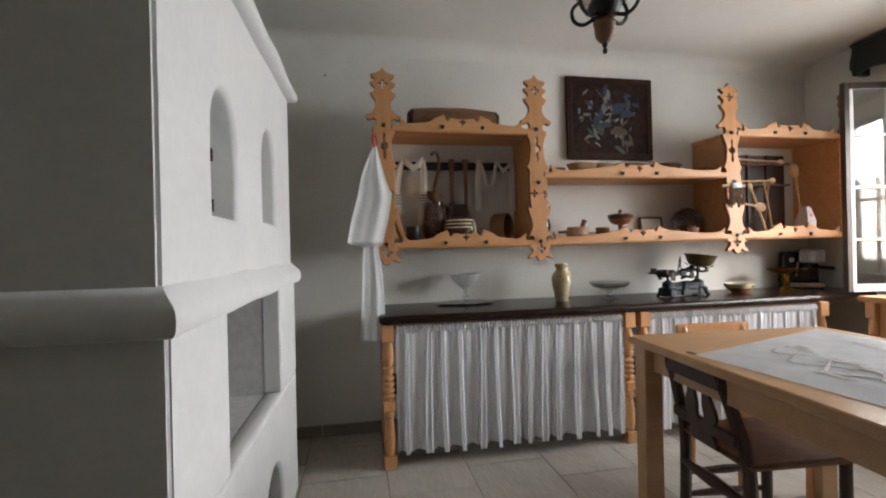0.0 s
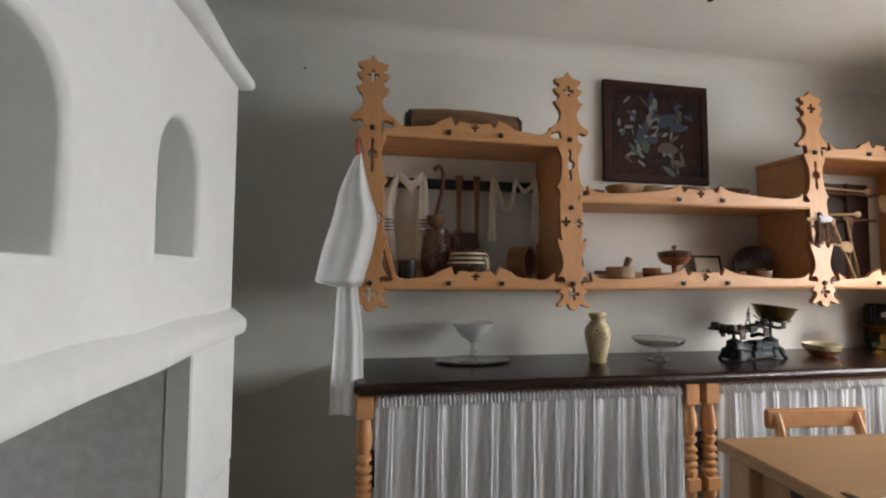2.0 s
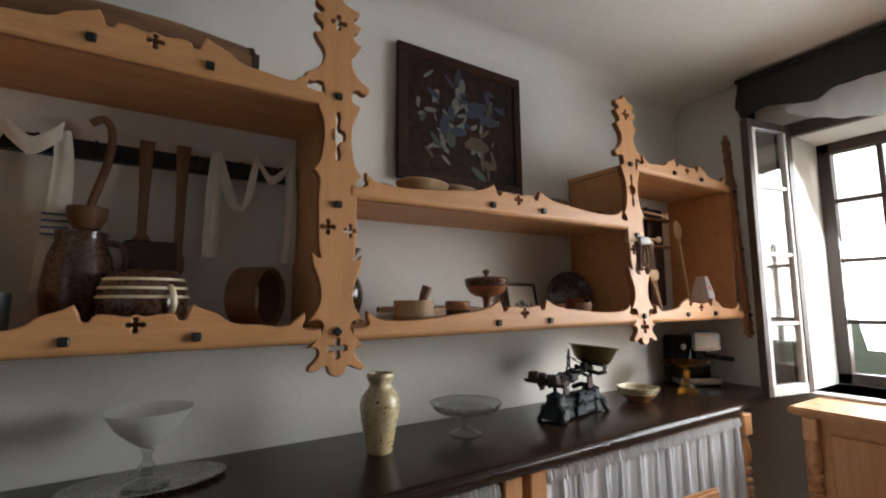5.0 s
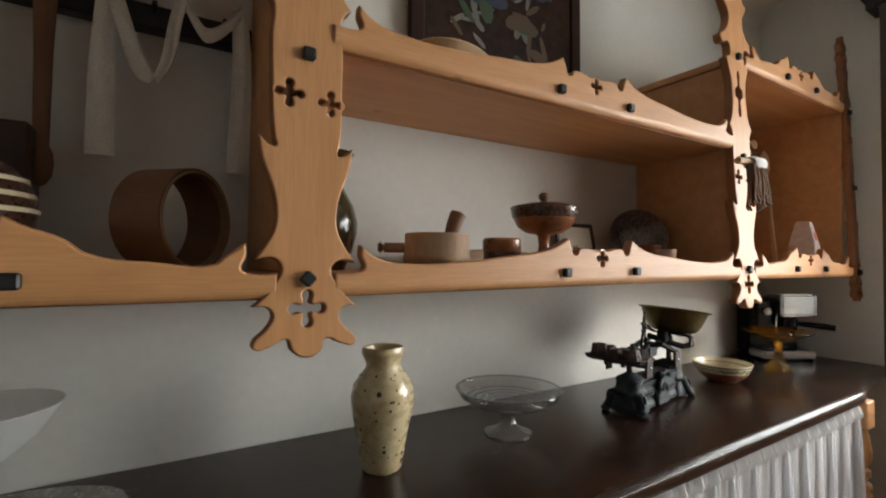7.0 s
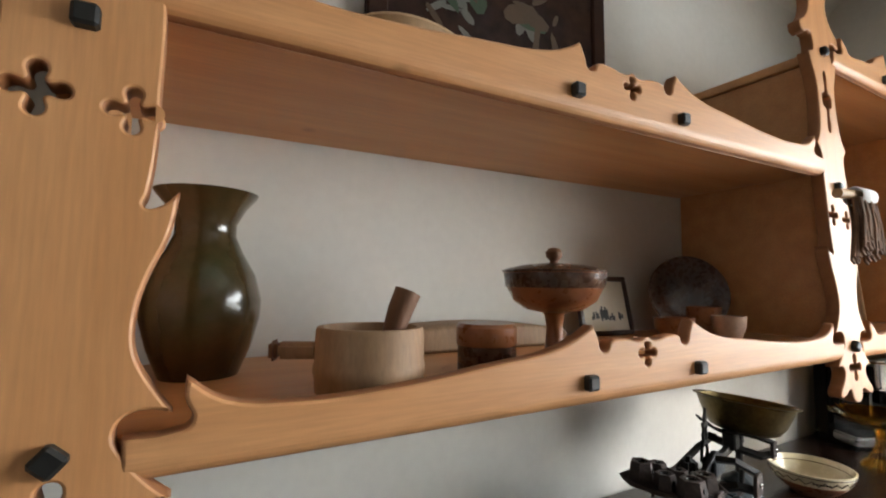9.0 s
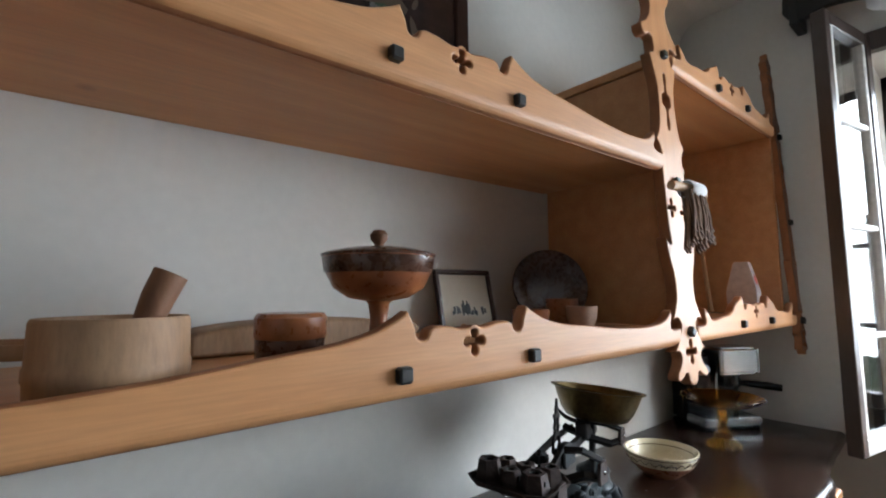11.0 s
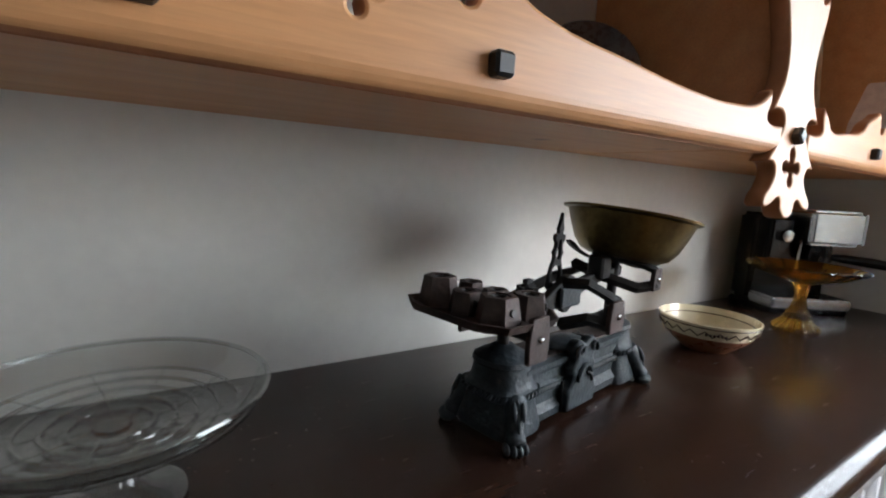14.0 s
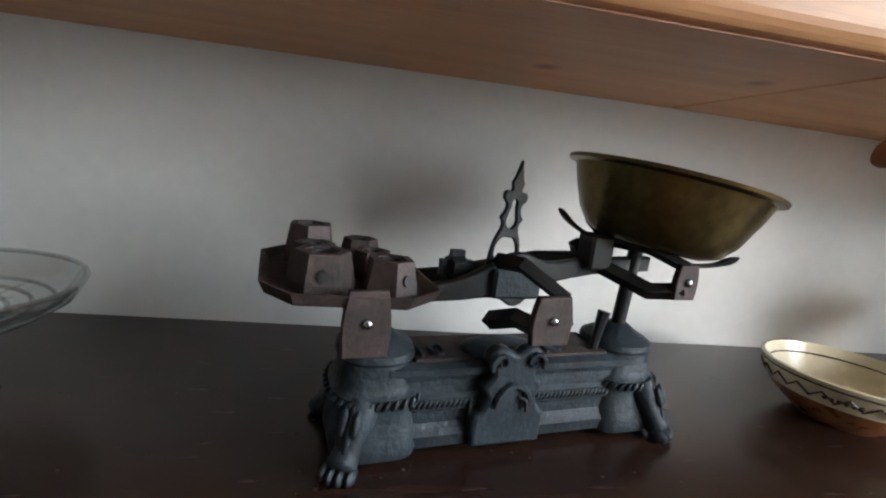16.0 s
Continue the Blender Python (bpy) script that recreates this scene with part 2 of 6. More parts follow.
def box(x0, x1, y0, y1, z0, z1, bevel=0.003, bm=None, seg=1):
    bm = bm or bmesh.new()
    vs = bmesh.ops.create_cube(bm, size=1, matrix=Matrix.Translation(((x0 + x1) / 2, (y0 + y1) / 2, (z0 + z1) / 2)) @ Matrix.Diagonal((abs(x1 - x0), abs(y1 - y0), abs(z1 - z0), 1)))["verts"]
    if bevel:
        es = list({e for v in vs for e in v.link_edges})
        bmesh.ops.bevel(bm, geom=es, offset=bevel, segments=seg, affect="EDGES", clamp_overlap=True)
    return bm


def lathe(profile, seg=32, m=None, bm=None, wave=None):
    """Turn (radius, height) pairs about z; a radius of 0 closes the end."""
    bm = bm or bmesh.new()
    m = m or Matrix()
    rings = []
    for r, z in profile:
        if r < 1e-6:
            rings.append([bm.verts.new(m @ Vector((0, 0, z)))])
        else:
            rings.append([bm.verts.new(m @ Vector(((r + (wave(a, r, z) if wave else 0)) * math.cos(a), (r + (wave(a, r, z) if wave else 0)) * math.sin(a), z))) for a in (2 * math.pi * k / seg for k in range(seg))])
    for a, b in zip(rings, rings[1:]):
        for k in range(seg):
            k2 = (k + 1) % seg
            if len(a) == 1 and len(b) == 1:
                continue
            if len(a) == 1:
                bm.faces.new((a[0], b[k2], b[k]))
            elif len(b) == 1:
                bm.faces.new((a[k], a[k2], b[0]))
            else:
                bm.faces.new((a[k], a[k2], b[k2], b[k]))
    bmesh.ops.recalc_face_normals(bm, faces=bm.faces)
    return bm


def tube(points, radius, seg=8, bm=None, flat=1.0):
    """A round rod along points; radius is one number or one for each point. flat squeezes it upright."""
    bm = bm or bmesh.new()
    pts = [Vector(p) for p in points]
    rs = radius if isinstance(radius, (list, tuple)) else [radius] * len(pts)
    rings, side = [], None
    for i, p in enumerate(pts):
        d = (pts[min(i + 1, len(pts) - 1)] - pts[max(i - 1, 0)]).normalized()
        if side is None:
            side = d.cross(Vector((0, 0, 1)) if abs(d.z) < 0.9 else Vector((0, 1, 0))).normalized()
        side = (side - d * side.dot(d)).normalized()
        up = side.cross(d)
        rings.append([bm.verts.new(p + rs[i] * (side * math.cos(a) + flat * up * math.sin(a))) for a in (2 * math.pi * k / seg for k in range(seg))])
    for a, b in zip(rings, rings[1:]):
        for k in range(seg):
            bm.faces.new((a[k], a[(k + 1) % seg], b[(k + 1) % seg], b[k]))
    bm.faces.new(rings[0][::-1]), bm.faces.new(rings[-1])
    bmesh.ops.recalc_face_normals(bm, faces=bm.faces)
    return bm


def spline(points, n=6):
    """Points of a smooth line through the given ones."""
    ps = [Vector(p) for p in points]
    out = []
    for i in range(len(ps) - 1):
        a, b, c, d = ps[max(i - 1, 0)], ps[i], ps[i + 1], ps[min(i + 2, len(ps) - 1)]
        for k in range(n):
            t = k / n
            out.append(0.5 * (2 * b + (c - a) * t + (2 * a - 5 * b + 4 * c - d) * t * t + (3 * b - a - 3 * c + d) * t ** 3))
    out.append(ps[-1])
    return out


def plate(outlines, thick, bevel=0.003, res=4):
    """A mesh of a sawn board in the xz plane, its face at y = 0 and its back at y = thick. Each outline is a closed list of (x, z) or (x, z, 's') with s for a sharp point; inner outlines are holes."""
    cu = bpy.data.curves.new("board", "CURVE")
    cu.dimensions, cu.fill_mode, cu.resolution_u = "2D", "BOTH", res
    cu.extrude, cu.bevel_depth, cu.bevel_resolution, cu.offset = thick / 2 - bevel, bevel, 1, -bevel
    for o in outlines:
        sp = cu.splines.new("BEZIER")
        sp.bezier_points.add(len(o) - 1)
        sp.use_cyclic_u = True
        for b, q in zip(sp.bezier_points, o):
            b.co = (q[0], q[1], 0)
            b.handle_left_type = b.handle_right_type = "VECTOR" if len(q) > 2 else "AUTO"
    ob = new("board", cu)
    dg = bpy.context.evaluated_depsgraph_get()
    me = bpy.data.meshes.new_from_object(ob.evaluated_get(dg))
    bpy.data.objects.remove(ob)
    bpy.data.curves.remove(cu)
    me.transform(Matrix(((1, 0, 0, 0), (0, 0, -1, thick / 2), (0, 1, 0, 0), (0, 0, 0, 1))))
    return me


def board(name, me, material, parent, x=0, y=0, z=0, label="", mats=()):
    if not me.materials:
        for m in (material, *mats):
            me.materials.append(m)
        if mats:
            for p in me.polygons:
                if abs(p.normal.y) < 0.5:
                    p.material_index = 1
    ob = new(name, me)
    ob.parent, ob.location = parent, (x, y, z)
    return tagged(ob, label=label)


def clover(x, z, r, n=4, gap=0.55):
    """The closed outline of a four-leaved hole."""
    return [(x + rr * math.cos(a), z + rr * math.sin(a)) for k in range(n) for rr, a in ((r * gap * 0.62, 2 * math.pi * (k - 0.5) / n + math.pi / 2), (r * 0.86, 2 * math.pi * (k - 0.2) / n + math.pi / 2), (r, 2 * math.pi * k / n + math.pi / 2), (r * 0.86, 2 * math.pi * (k + 0.2) / n + math.pi / 2))]


def structure(name, bm, material, label, category="wall", smooth=False, mats=None):
    ob = part(name, bm, material, None, "", smooth, mats)
    return tagged(ob, label, category, kind="structure")

# ---- the room ----
F, H, WN, WE, WW, WS = 0.085, 2.65, 3.02, 3.55, -3.3, -3.2
WY0, WY1, WZ0, WZ1 = 0.27, 2.39, 0.935, 2.275          # the window's opening

structure("floor", box(WW - 0.3, WE + 0.5, WS - 0.3, WN + 0.3, F - 0.15, F - 0.006, 0), GROUT, "grey-beige stone tile floor", "floor")
structure("wall_north", box(WW - 0.3, WE + 0.5, WN, WN + 0.3, F - 0.1, H + 0.1, 0), PLASTER, "whitewashed plaster wall behind the shelves")
# west and south walls are unseen, added to close the room and limit bounce
structure("wall_west", box(WW - 0.3, WW, WS, WN, F - 0.1, H + 0.1, 0), UNSEENWALL, "plain unseen side wall, dark to limit bounced light")
structure("wall_south", box(WW - 0.3, WE + 0.5, WS - 0.3, WS, F - 0.1, H + 0.1, 0), UNSEENWALL, "plain unseen rear wall, dark to limit bounced light")
bm = box(WE, WE + 0.5, WS, WY0, F - 0.1, H + 0.1, 0)
box(WE, WE + 0.5, WY1, WN, F - 0.1, H + 0.1, 0, bm)
box(WE, WE + 0.5, WY0, WY1, F - 0.1, WZ0, 0, bm)
box(WE, WE + 0.5, WY0, WY1, WZ1, H + 0.1, 0, bm)
structure("wall_east", bm, PLASTER, "thick whitewashed wall with a deep window opening")
bm = box(WW - 0.3, WE + 0.5, WS - 0.3, WN + 0.3, H, H + 0.2, 0)
structure("ceiling", bm, CEIL, "plain whitewashed plaster ceiling", "ceiling")
# rounded plaster corner between wall and ceiling
bm = bmesh.new()
for x0, x1 in ((WW, WE),):
    ring = [[bm.verts.new((x, WN - 0.10 * (1 - math.sin(a)), H - 0.10 * (1 - math.cos(a)))) for a in (math.pi / 2 * k / 6 for k in range(7))] for x in (x0, x1)]
    for k in range(6):
        bm.faces.new((ring[0][k], ring[0][k + 1], ring[1][k + 1], ring[1][k]))
structure("trim", bm, CEIL, "rounded plaster cove under the ceiling", "trim", smooth=True)
bm = bmesh.new()
for k in range(16):
    x0 = WW + 0.005 + k * 0.44
    box(x0, min(x0 + 0.436, WE), WN - 0.012, WN, F, F + 0.075, 0.002, bm)
structure("baseboard", bm, BASE, "beige tile skirting along the wall", "baseboard")

# ---- the tiled stove ----
def stove():
    s = thing("plaster_stove", -0.345, 0.905, F, -1.6, "white plastered masonry stove with arched niches and hearth opening", "stove")
    # local: x out of its front, y along its front
    L, D = 1.485, 1.1
    def front(y0, y1, z0, z1, holes, x1, x0, name, label):
        cu = [[(y0, z0, "s"), (y1, z0, "s"), (y1, z1, "s"), (y0, z1, "s")]] + holes
        me = plate(cu, x1 - x0, 0.016, 6)
        me.transform(Matrix(((0, -1, 0, x1), (1, 0, 0, 0), (0, 0, 1, 0), (0, 0, 0, 1))))
        me.materials.append(STOVE)
        ob = new(name, me)
        ob.parent = s
        tagged(ob, label=label)
    def arch(c, w, z0, z1):
        r = w / 2
        return [(c - r, z0, "s"), (c + r, z0, "s")] + [(c + r * math.cos(a), z1 - r * 1.15 + 1.15 * r * math.sin(a)) for a in (math.pi * k / 8 for k in range(9))]
    zb = 1.15 - F
    front(0, L, zb, 2.06 - F, [arch(0.427, 0.222, 1.378 - F, 1.728 - F), arch(1.007, 0.25, 1.396 - F, 1.757 - F)], 0.0, -0.22, "niche_wall", "upper wall with two arched niches")
    front(0, L, 0.0, 0.685 - F, [arch(0.93, 0.34, 0.012, 0.355)], 0.012, -0.06, "base_wall", "lower wall with a small arched opening")
    bm = box(-0.06, 0.012, 0, 0.37, 0.685 - F, 1.17 - F, 0.006)
    box(-0.06, 0.012, 1.095, L, 0.685 - F, 1.17 - F, 0.006, bm), box(-0.06, 0.012, 0.37, 1.095, 1.128 - F, 1.17 - F, 0, bm)
    part("hearth_wall", bm, STOVE, s, "wall round the rectangular hearth opening")
    bm = box(-D, -0.22, 0, L, zb - 0.02, 2.06 - F, 0.006)
    part("upper_body", bm, STOVE, s)
    bm = box(-D, -0.86, 0.0, L, 0, zb, 0.006)
    box(-0.86, -0.06, 0, 0.10, 0, zb, 0, bm), box(-0.86, -0.06, L - 0.10, L, 0, zb, 0, bm)
    part("lower_body", bm, STOVE, s)
    bm = box(-0.86, -0.06, 0.1, L - 0.1, 0.42, 0.682 - F, 0)
    box(-0.86, -0.06, 0.1, L - 0.1, 0, 0.01, 0, bm), box(-0.85, -0.60, 0.1, L - 0.1, 0.595, zb - 0.03, 0, bm)
    box(-0.6, -0.06, 0.1, 0.34, 0.595, zb - 0.03, 0, bm), box(-0.6, -0.06, 1.097, L - 0.1, 0.595, zb - 0.03, 0, bm)
    part("hearth_lining", bm, LINING, s, "greyish plaster lining of the hearth, toned down for its shade")
    part("side_plaster", box(-D, 0.0135, -0.004, 0.02, 0, 1.17 - F, 0.008, None, 2), STOVE, s)
    part("side_plaster", box(-D, 0.0015, -0.004, 0.02, 1.17 - F, 2.06 - F, 0.008, None, 2), STOVE, s)
    def rim(profile, name, label):
        """A plaster moulding carried round the stove, uneven by hand."""
        n = 20
        path = [(0, L * k / n, 1, -1 if k == 0 else 1 if k == n else 0) for k in range(n + 1)] + [(-D, L, -1, 1), (-D, 0, -1, -1)]
        bm, rows = bmesh.new(), []
        for x, y, nx, ny in path:
            wob = 0.006 * noise.noise(Vector((x * 3, y * 4, 1.3)))
            rise = 0.007 * noise.noise(Vector((x * 3 + 7, y * 3.5, 0.4)))
            rows.append([bm.verts.new((x + nx * (o + (wob if o > 0 else 0)), y + ny * (o + (wob if o > 0 else 0)), z - F + rise)) for o, z in profile])
        for a, b in zip(rows, rows[1:] + rows[:1]):
            for k in range(len(profile) - 1):
                bm.faces.new((a[k], b[k], b[k + 1], a[k + 1]))
        bmesh.ops.recalc_face_normals(bm, faces=bm.faces)
        part(name, bm, STOVE, s, label, smooth=True)
    rim(((-0.02, 1.122), (0.018, 1.123), (0.032, 1.127), (0.039, 1.137), (0.041, 1.160), (0.039, 1.176), (0.032, 1.187), (0.018, 1.202), (0.005, 1.219), (-0.02, 1.230)), "band", "rounded plaster band above the hearth")
    rim(((-0.02, 2.030), (0.012, 2.033), (0.034, 2.042), (0.044, 2.058), (0.044, 2.078), (0.034, 2.094), (0.010, 2.118), (-0.02, 2.145)), "cornice", "rounded plaster cornice")
    part("top", box(-D + 0.03, -0.03, 0.03, L - 0.03, 2.11 - F, 2.15 - F, 0.01), STOVE, s)
    part("iron_strip", box(-0.045, -0.012, 0.3695, 0.374, 0.66, 1.04, 0.001), BLACKIRON, s, "rusty iron strip in the jamb of the hearth")
    for y, z in ((0.3195, 1.385), (0.3195, 1.515)):
        part("hinge", box(-0.014, -0.001, y - 0.004, y + 0.004, z - F, z - F + 0.034, 0.002), RUST, s, "small rusty hinge stub in the niche")
    return s

stove()

# ---- carved wall shelves ----
POST = ((0.020, 2.316), (0.070, 2.300, "s"), (0.066, 2.283), (0.047, 2.268), (0.058, 2.256), (0.075, 2.252, "s"), (0.066, 2.232), (0.050, 2.218), (0.056, 2.196), (0.076, 2.188, "s"), (0.064, 2.165), (0.046, 2.140), (0.045, 2.112), (0.066, 2.075), (0.101, 2.052, "s"), (0.098, 2.036), (0.082, 2.028), (0.064, 2.036), (0.046, 2.032, "s"),
        (0.046, 1.995), (0.056, 1.990), (0.070, 1.985, "s"), (0.060, 1.955), (0.047, 1.920), (0.043, 1.880), (0.046, 1.835), (0.056, 1.790), (0.073, 1.765, "s"), (0.061, 1.752), (0.055, 1.735), (0.058, 1.690), (0.057, 1.620), (0.056, 1.560), (0.052, 1.524), (0.050, 1.512), (0.058, 1.512), (0.076, 1.528, "s"), (0.070, 1.490), (0.056, 1.452), (0.0485, 1.420), (0.050, 1.387), (0.062, 1.362), (0.080, 1.336, "s"),
        (0.060, 1.340), (0.046, 1.336), (0.039, 1.322), (0.050, 1.300), (0.066, 1.280), (0.082, 1.266, "s"), (0.060, 1.264), (0.052, 1.252), (0.062, 1.232), (0.081, 1.212), (0.078, 1.203), (0.055, 1.206), (0.030, 1.215), (0.022, 1.197))
PEGZ = 1.31


def post_board(wide=1.0):
    right = [(wide * q[0], *q[1:]) for q in POST]
    left = [(-0.97 * q[0], q[1] + 0.003, *q[2:]) for q in reversed(right)]
    holes = [clover(0.0, 2.243, 0.026)]
    cross = [(0.006, 1.945), (0.007, 1.90), (0.02, 1.893), (0.022, 1.878), (0.02, 1.866), (0.007, 1.86), (0.006, 1.81), (0, 1.802)]
    holes.append(cross + [(-x, z) for x, z in reversed(cross)][1:] + [(0, 1.953)])
    if wide > 0.9:
        holes += [clover(-0.029, 1.603, 0.023), clover(0.037, 1.596, 0.021)]
    holes.append(clover(0.001, 1.264, 0.029))
    return plate([[(0, 2.343, "s"), *right, (0, 1.188), *left]] + holes, 0.026)


def peg(parent, x, y, z, s=0.0102):
    return part("peg", box(x - s, x + s, y - 0.012, y + 0.004, z - s, z + s, 0.003), BLACK, parent, "square black peg head")


def post(x, lean, label, material=PINE_V, wide=1.0, rise=0.0, pegs=(2.0, 1.67, 1.31)):
    e = thing("carved_post", x, 2.607, 1.192, 0, label, "shelf post", "carved shelf posts")
    e.matrix_basis = pose(x, 2.607, 1.192 + rise, -lean, 0, 0)
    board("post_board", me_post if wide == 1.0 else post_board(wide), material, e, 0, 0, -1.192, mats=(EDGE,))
    for z in pegs:
        low = peg(e, 0, 0, z - 1.192)
    low.matrix_basis = pose(0, 0, pegs[-1] - 1.192, 0, 42, 0) @ pose(0, 0, 1.192 - pegs[-1])
    return e


me_post = post_board()
for x, rise in ((0.193, 0.0), (1.128, 0.0), (2.515, 0.013)):
    post(x, 2.4, "tall carved pine shelf post with star finial and clover cut-outs", rise=rise)
# same kind of post; brown wood in place of pine gives its backlit shade
post(3.455, 2.4, "narrow carved post at the end of the shelf by the window, browned as backlit", MIDWOOD, 0.42)


def apron(half, hooks=(True, True), thick=0.022):
    """A sawn front rail from -half to half, its lower edge at 0."""
    def side(hook):
        a = [(0.018, 0.071), (0.05, 0.076), (0.078, 0.073), (0.084, 0.062), (0.096, 0.062), (0.102, 0.078), (0.112, 0.098, "s"), (0.128, 0.089), (0.17, 0.072), (0.45 * half, 0.056), (0.62 * half, 0.045), (0.80 * half, 0.043)]
        if hook:
            a += [(half - 0.075, 0.052), (half - 0.045, 0.073, "s"), (half - 0.044, 0.055), (half - 0.05, 0.035), (half - 0.035, 0.028), (half, 0.028, "s")]
        else:
            a += [(half - 0.09, 0.04), (half, 0.036, "s")]
        return a
    r, l = side(hooks[1]), [(-q[0], *q[1:]) for q in side(hooks[0])]
    up = 0.012
    r, l = ([(q[0], q[1] + up, *q[2:]) for q in v] for v in (r, l))
    out = [(-half, 0, "s"), (half, 0, "s"), *reversed(r), (0, 0.074 + up), *l]
    me = plate([out, clover(0, 0.052 + up, 0.019)], thick, 0.004)
    # the lower front edge is rounded over
    bm, r = bmesh.new(), 0.019
    bm.from_mesh(me)
    for k in range(1, 7):
        bmesh.ops.bisect_plane(bm, geom=bm.verts[:] + bm.edges[:] + bm.faces[:], plane_co=(0, 0, r * (1 - math.cos(math.pi * k / 12))), plane_no=(0, 0, 1))
    for v in bm.verts:
        if v.co.z < r and v.co.y < thick * 0.4:
            v.co.y = max(v.co.y, r - math.sqrt(max(0, r * r - (r - v.co.z) ** 2)))
    bm.to_mesh(me)
    bm.free()
    return me


def shelf(x0, x1, levels, label, sides=(), rise=0.0, slope=0.0):
    c, half = (x0 + x1) / 2, (x1 - x0) / 2
    e = thing("wall_shelf", c, 2.615, PEGZ - 0.02, 0, label, "shelf", "carved wall shelves")
    e.matrix_basis = pose(c, 2.615, PEGZ - 0.02 + rise, 0, -slope, 0)
    me = apron(half - 0.045)
    for z, thickness in levels:
        dz = z - (PEGZ - 0.02)
        dy = 0.035 * (z - 1.31)
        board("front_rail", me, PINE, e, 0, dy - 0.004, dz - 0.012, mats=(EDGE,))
        for u in (-0.1225, 0.1225):
            peg(e, u, dy - 0.004, dz + 0.021)
        part("shelf_board", box(-half + 0.0005, half - 0.0005, 0.016 + dy, WN - 2.617, dz + 0.001, dz + thickness, 0.003), PINE, e)
    for sx, z0, z1 in sides:
        zz = PEGZ - 0.02
        part("side_panel", box(sx - c - 0.011, sx - c + 0.011, 0.022 + 0.02, WN - 2.618, z0 - zz, z1 - zz, 0.002), PINE, e)
    return e


shelf(0.193, 1.128, ((1.29, 0.026), (1.975, 0.026)), "pine wall shelf with scalloped front rails, full of kitchen ware", ((0.205, 1.318, 1.974), (1.116, 1.318, 1.974)))
shelf(1.128, 2.515, ((1.29, 0.026), (1.703, 0.026)), "low open pine wall shelf with scalloped front rails", (), 0.0075, 0.55)
shelf(2.515, 3.44, ((1.29, 0.026), (1.985, 0.026)), "pine wall shelf by the window holding wooden spoons", ((2.532, 1.318, 1.984), (3.425, 1.318, 1.984)), 0.014)

# ---- the long counter ----
def turned_leg(parent, x, y, z1, r=0.034):
    """Square blocks, beads and a baluster."""
    h = z1
    for z0, zz, s in ((0, 0.09 * h, r), (0.40 * h, 0.47 * h, r), (0.88 * h, h, r)):
        part("leg_block", box(x - s, x + s, y - s, y + s, z0, zz, 0.004), PINE_V, parent)
    prof = [(0.5 * r, 0.085 * h), (0.7 * r, 0.1 * h), (0.95 * r, 0.16 * h), (0.98 * r, 0.22 * h), (0.8 * r, 0.29 * h), (0.62 * r, 0.345 * h), (0.85 * r, 0.36 * h), (0.85 * r, 0.385 * h), (0.6 * r, 0.40 * h), (0.6 * r, 0.47 * h)]
    for k in range(4):
        zc = (0.50 + 0.042 * k) * h
        prof += [(0.6 * r, zc - 0.018 * h), (0.95 * r, zc - 0.008 * h), (0.98 * r, zc), (0.95 * r, zc + 0.008 * h), (0.6 * r, zc + 0.018 * h)]
    prof += [(0.6 * r, 0.66 * h), (0.9 * r, 0.67 * h), (0.9 * r, 0.695 * h), (0.6 * r, 0.705 * h), (0.95 * r, 0.74 * h), (1.0 * r, 0.78 * h), (0.85 * r, 0.83 * h), (0.66 * r, 0.865 * h), (0.66 * r, 0.885 * h)]
    part("turned_shaft", lathe(prof, 18, Matrix.Translation((x, y, 0))), PINE_V, parent, smooth=True)


def counter():
    e = thing("long_counter", 1.6, 2.7, F, 0, "long dark brown counter on turned pine legs", "counter")
    cx, cy = 1.6, 2.7
    pts = [(0.135, WN - 0.002), (0.135, 2.455), (0.165, 2.425), (2.93, 2.452), (2.99, 2.46), (3.06, 2.49), (3.30, 2.515), (WE - 0.004, 2.53), (WE - 0.004, WN - 0.002)]
    bm = bmesh.new()
    lo = [bm.verts.new((x - cx, y - cy, 0.872 - F)) for x, y in pts]
    f = bm.faces.new(lo)
    up = bmesh.ops.extrude_face_region(bm, geom=[f])["geom"]
    for v in up:
        if isinstance(v, bmesh.types.BMVert):
            v.co.z = 0.92 - F
    bmesh.ops.recalc_face_normals(bm, faces=bm.faces)
    es = [ed for ed in bm.edges if abs(ed.verts[0].co.z - ed.verts[1].co.z) < 1e-5]
    bmesh.ops.bevel(bm, geom=es, offset=0.021, segments=6, affect="EDGES", profile=0.5)
    part("worktop", bm, COUNTER, e, "dark brown glossy worktop with rounded edge", smooth=True)
    for x in (0.18, 1.625, 1.725, 3.03):
        turned_leg(e, x - cx, 2.495 - cy, 0.872 - F)
    part("front_beam", box(0.215 - cx, 1.59 - cx, 2.515 - cy, 2.535 - cy, 0.835 - F, 0.872 - F), PINE, e)
    part("front_beam", box(1.76 - cx, 2.995 - cx, 2.515 - cy, 2.535 - cy, 0.835 - F, 0.872 - F), PINE, e)
    part("side_panel", box(0.16 - cx, 0.185 - cx, 2.535 - cy, WN - 0.02 - cy, 0.0, 0.872 - F), PINE_V, e)
    part("side_panel", box(3.02 - cx, 3.045 - cx, 2.535 - cy, WN - 0.02 - cy, 0.0, 0.872 - F), PINE_V, e)
    part("lower_shelf", box(0.19 - cx, 3.015 - cx, 2.62 - cy, WN - 0.02 - cy, 0.36, 0.38), DARKWOOD, e)


counter()


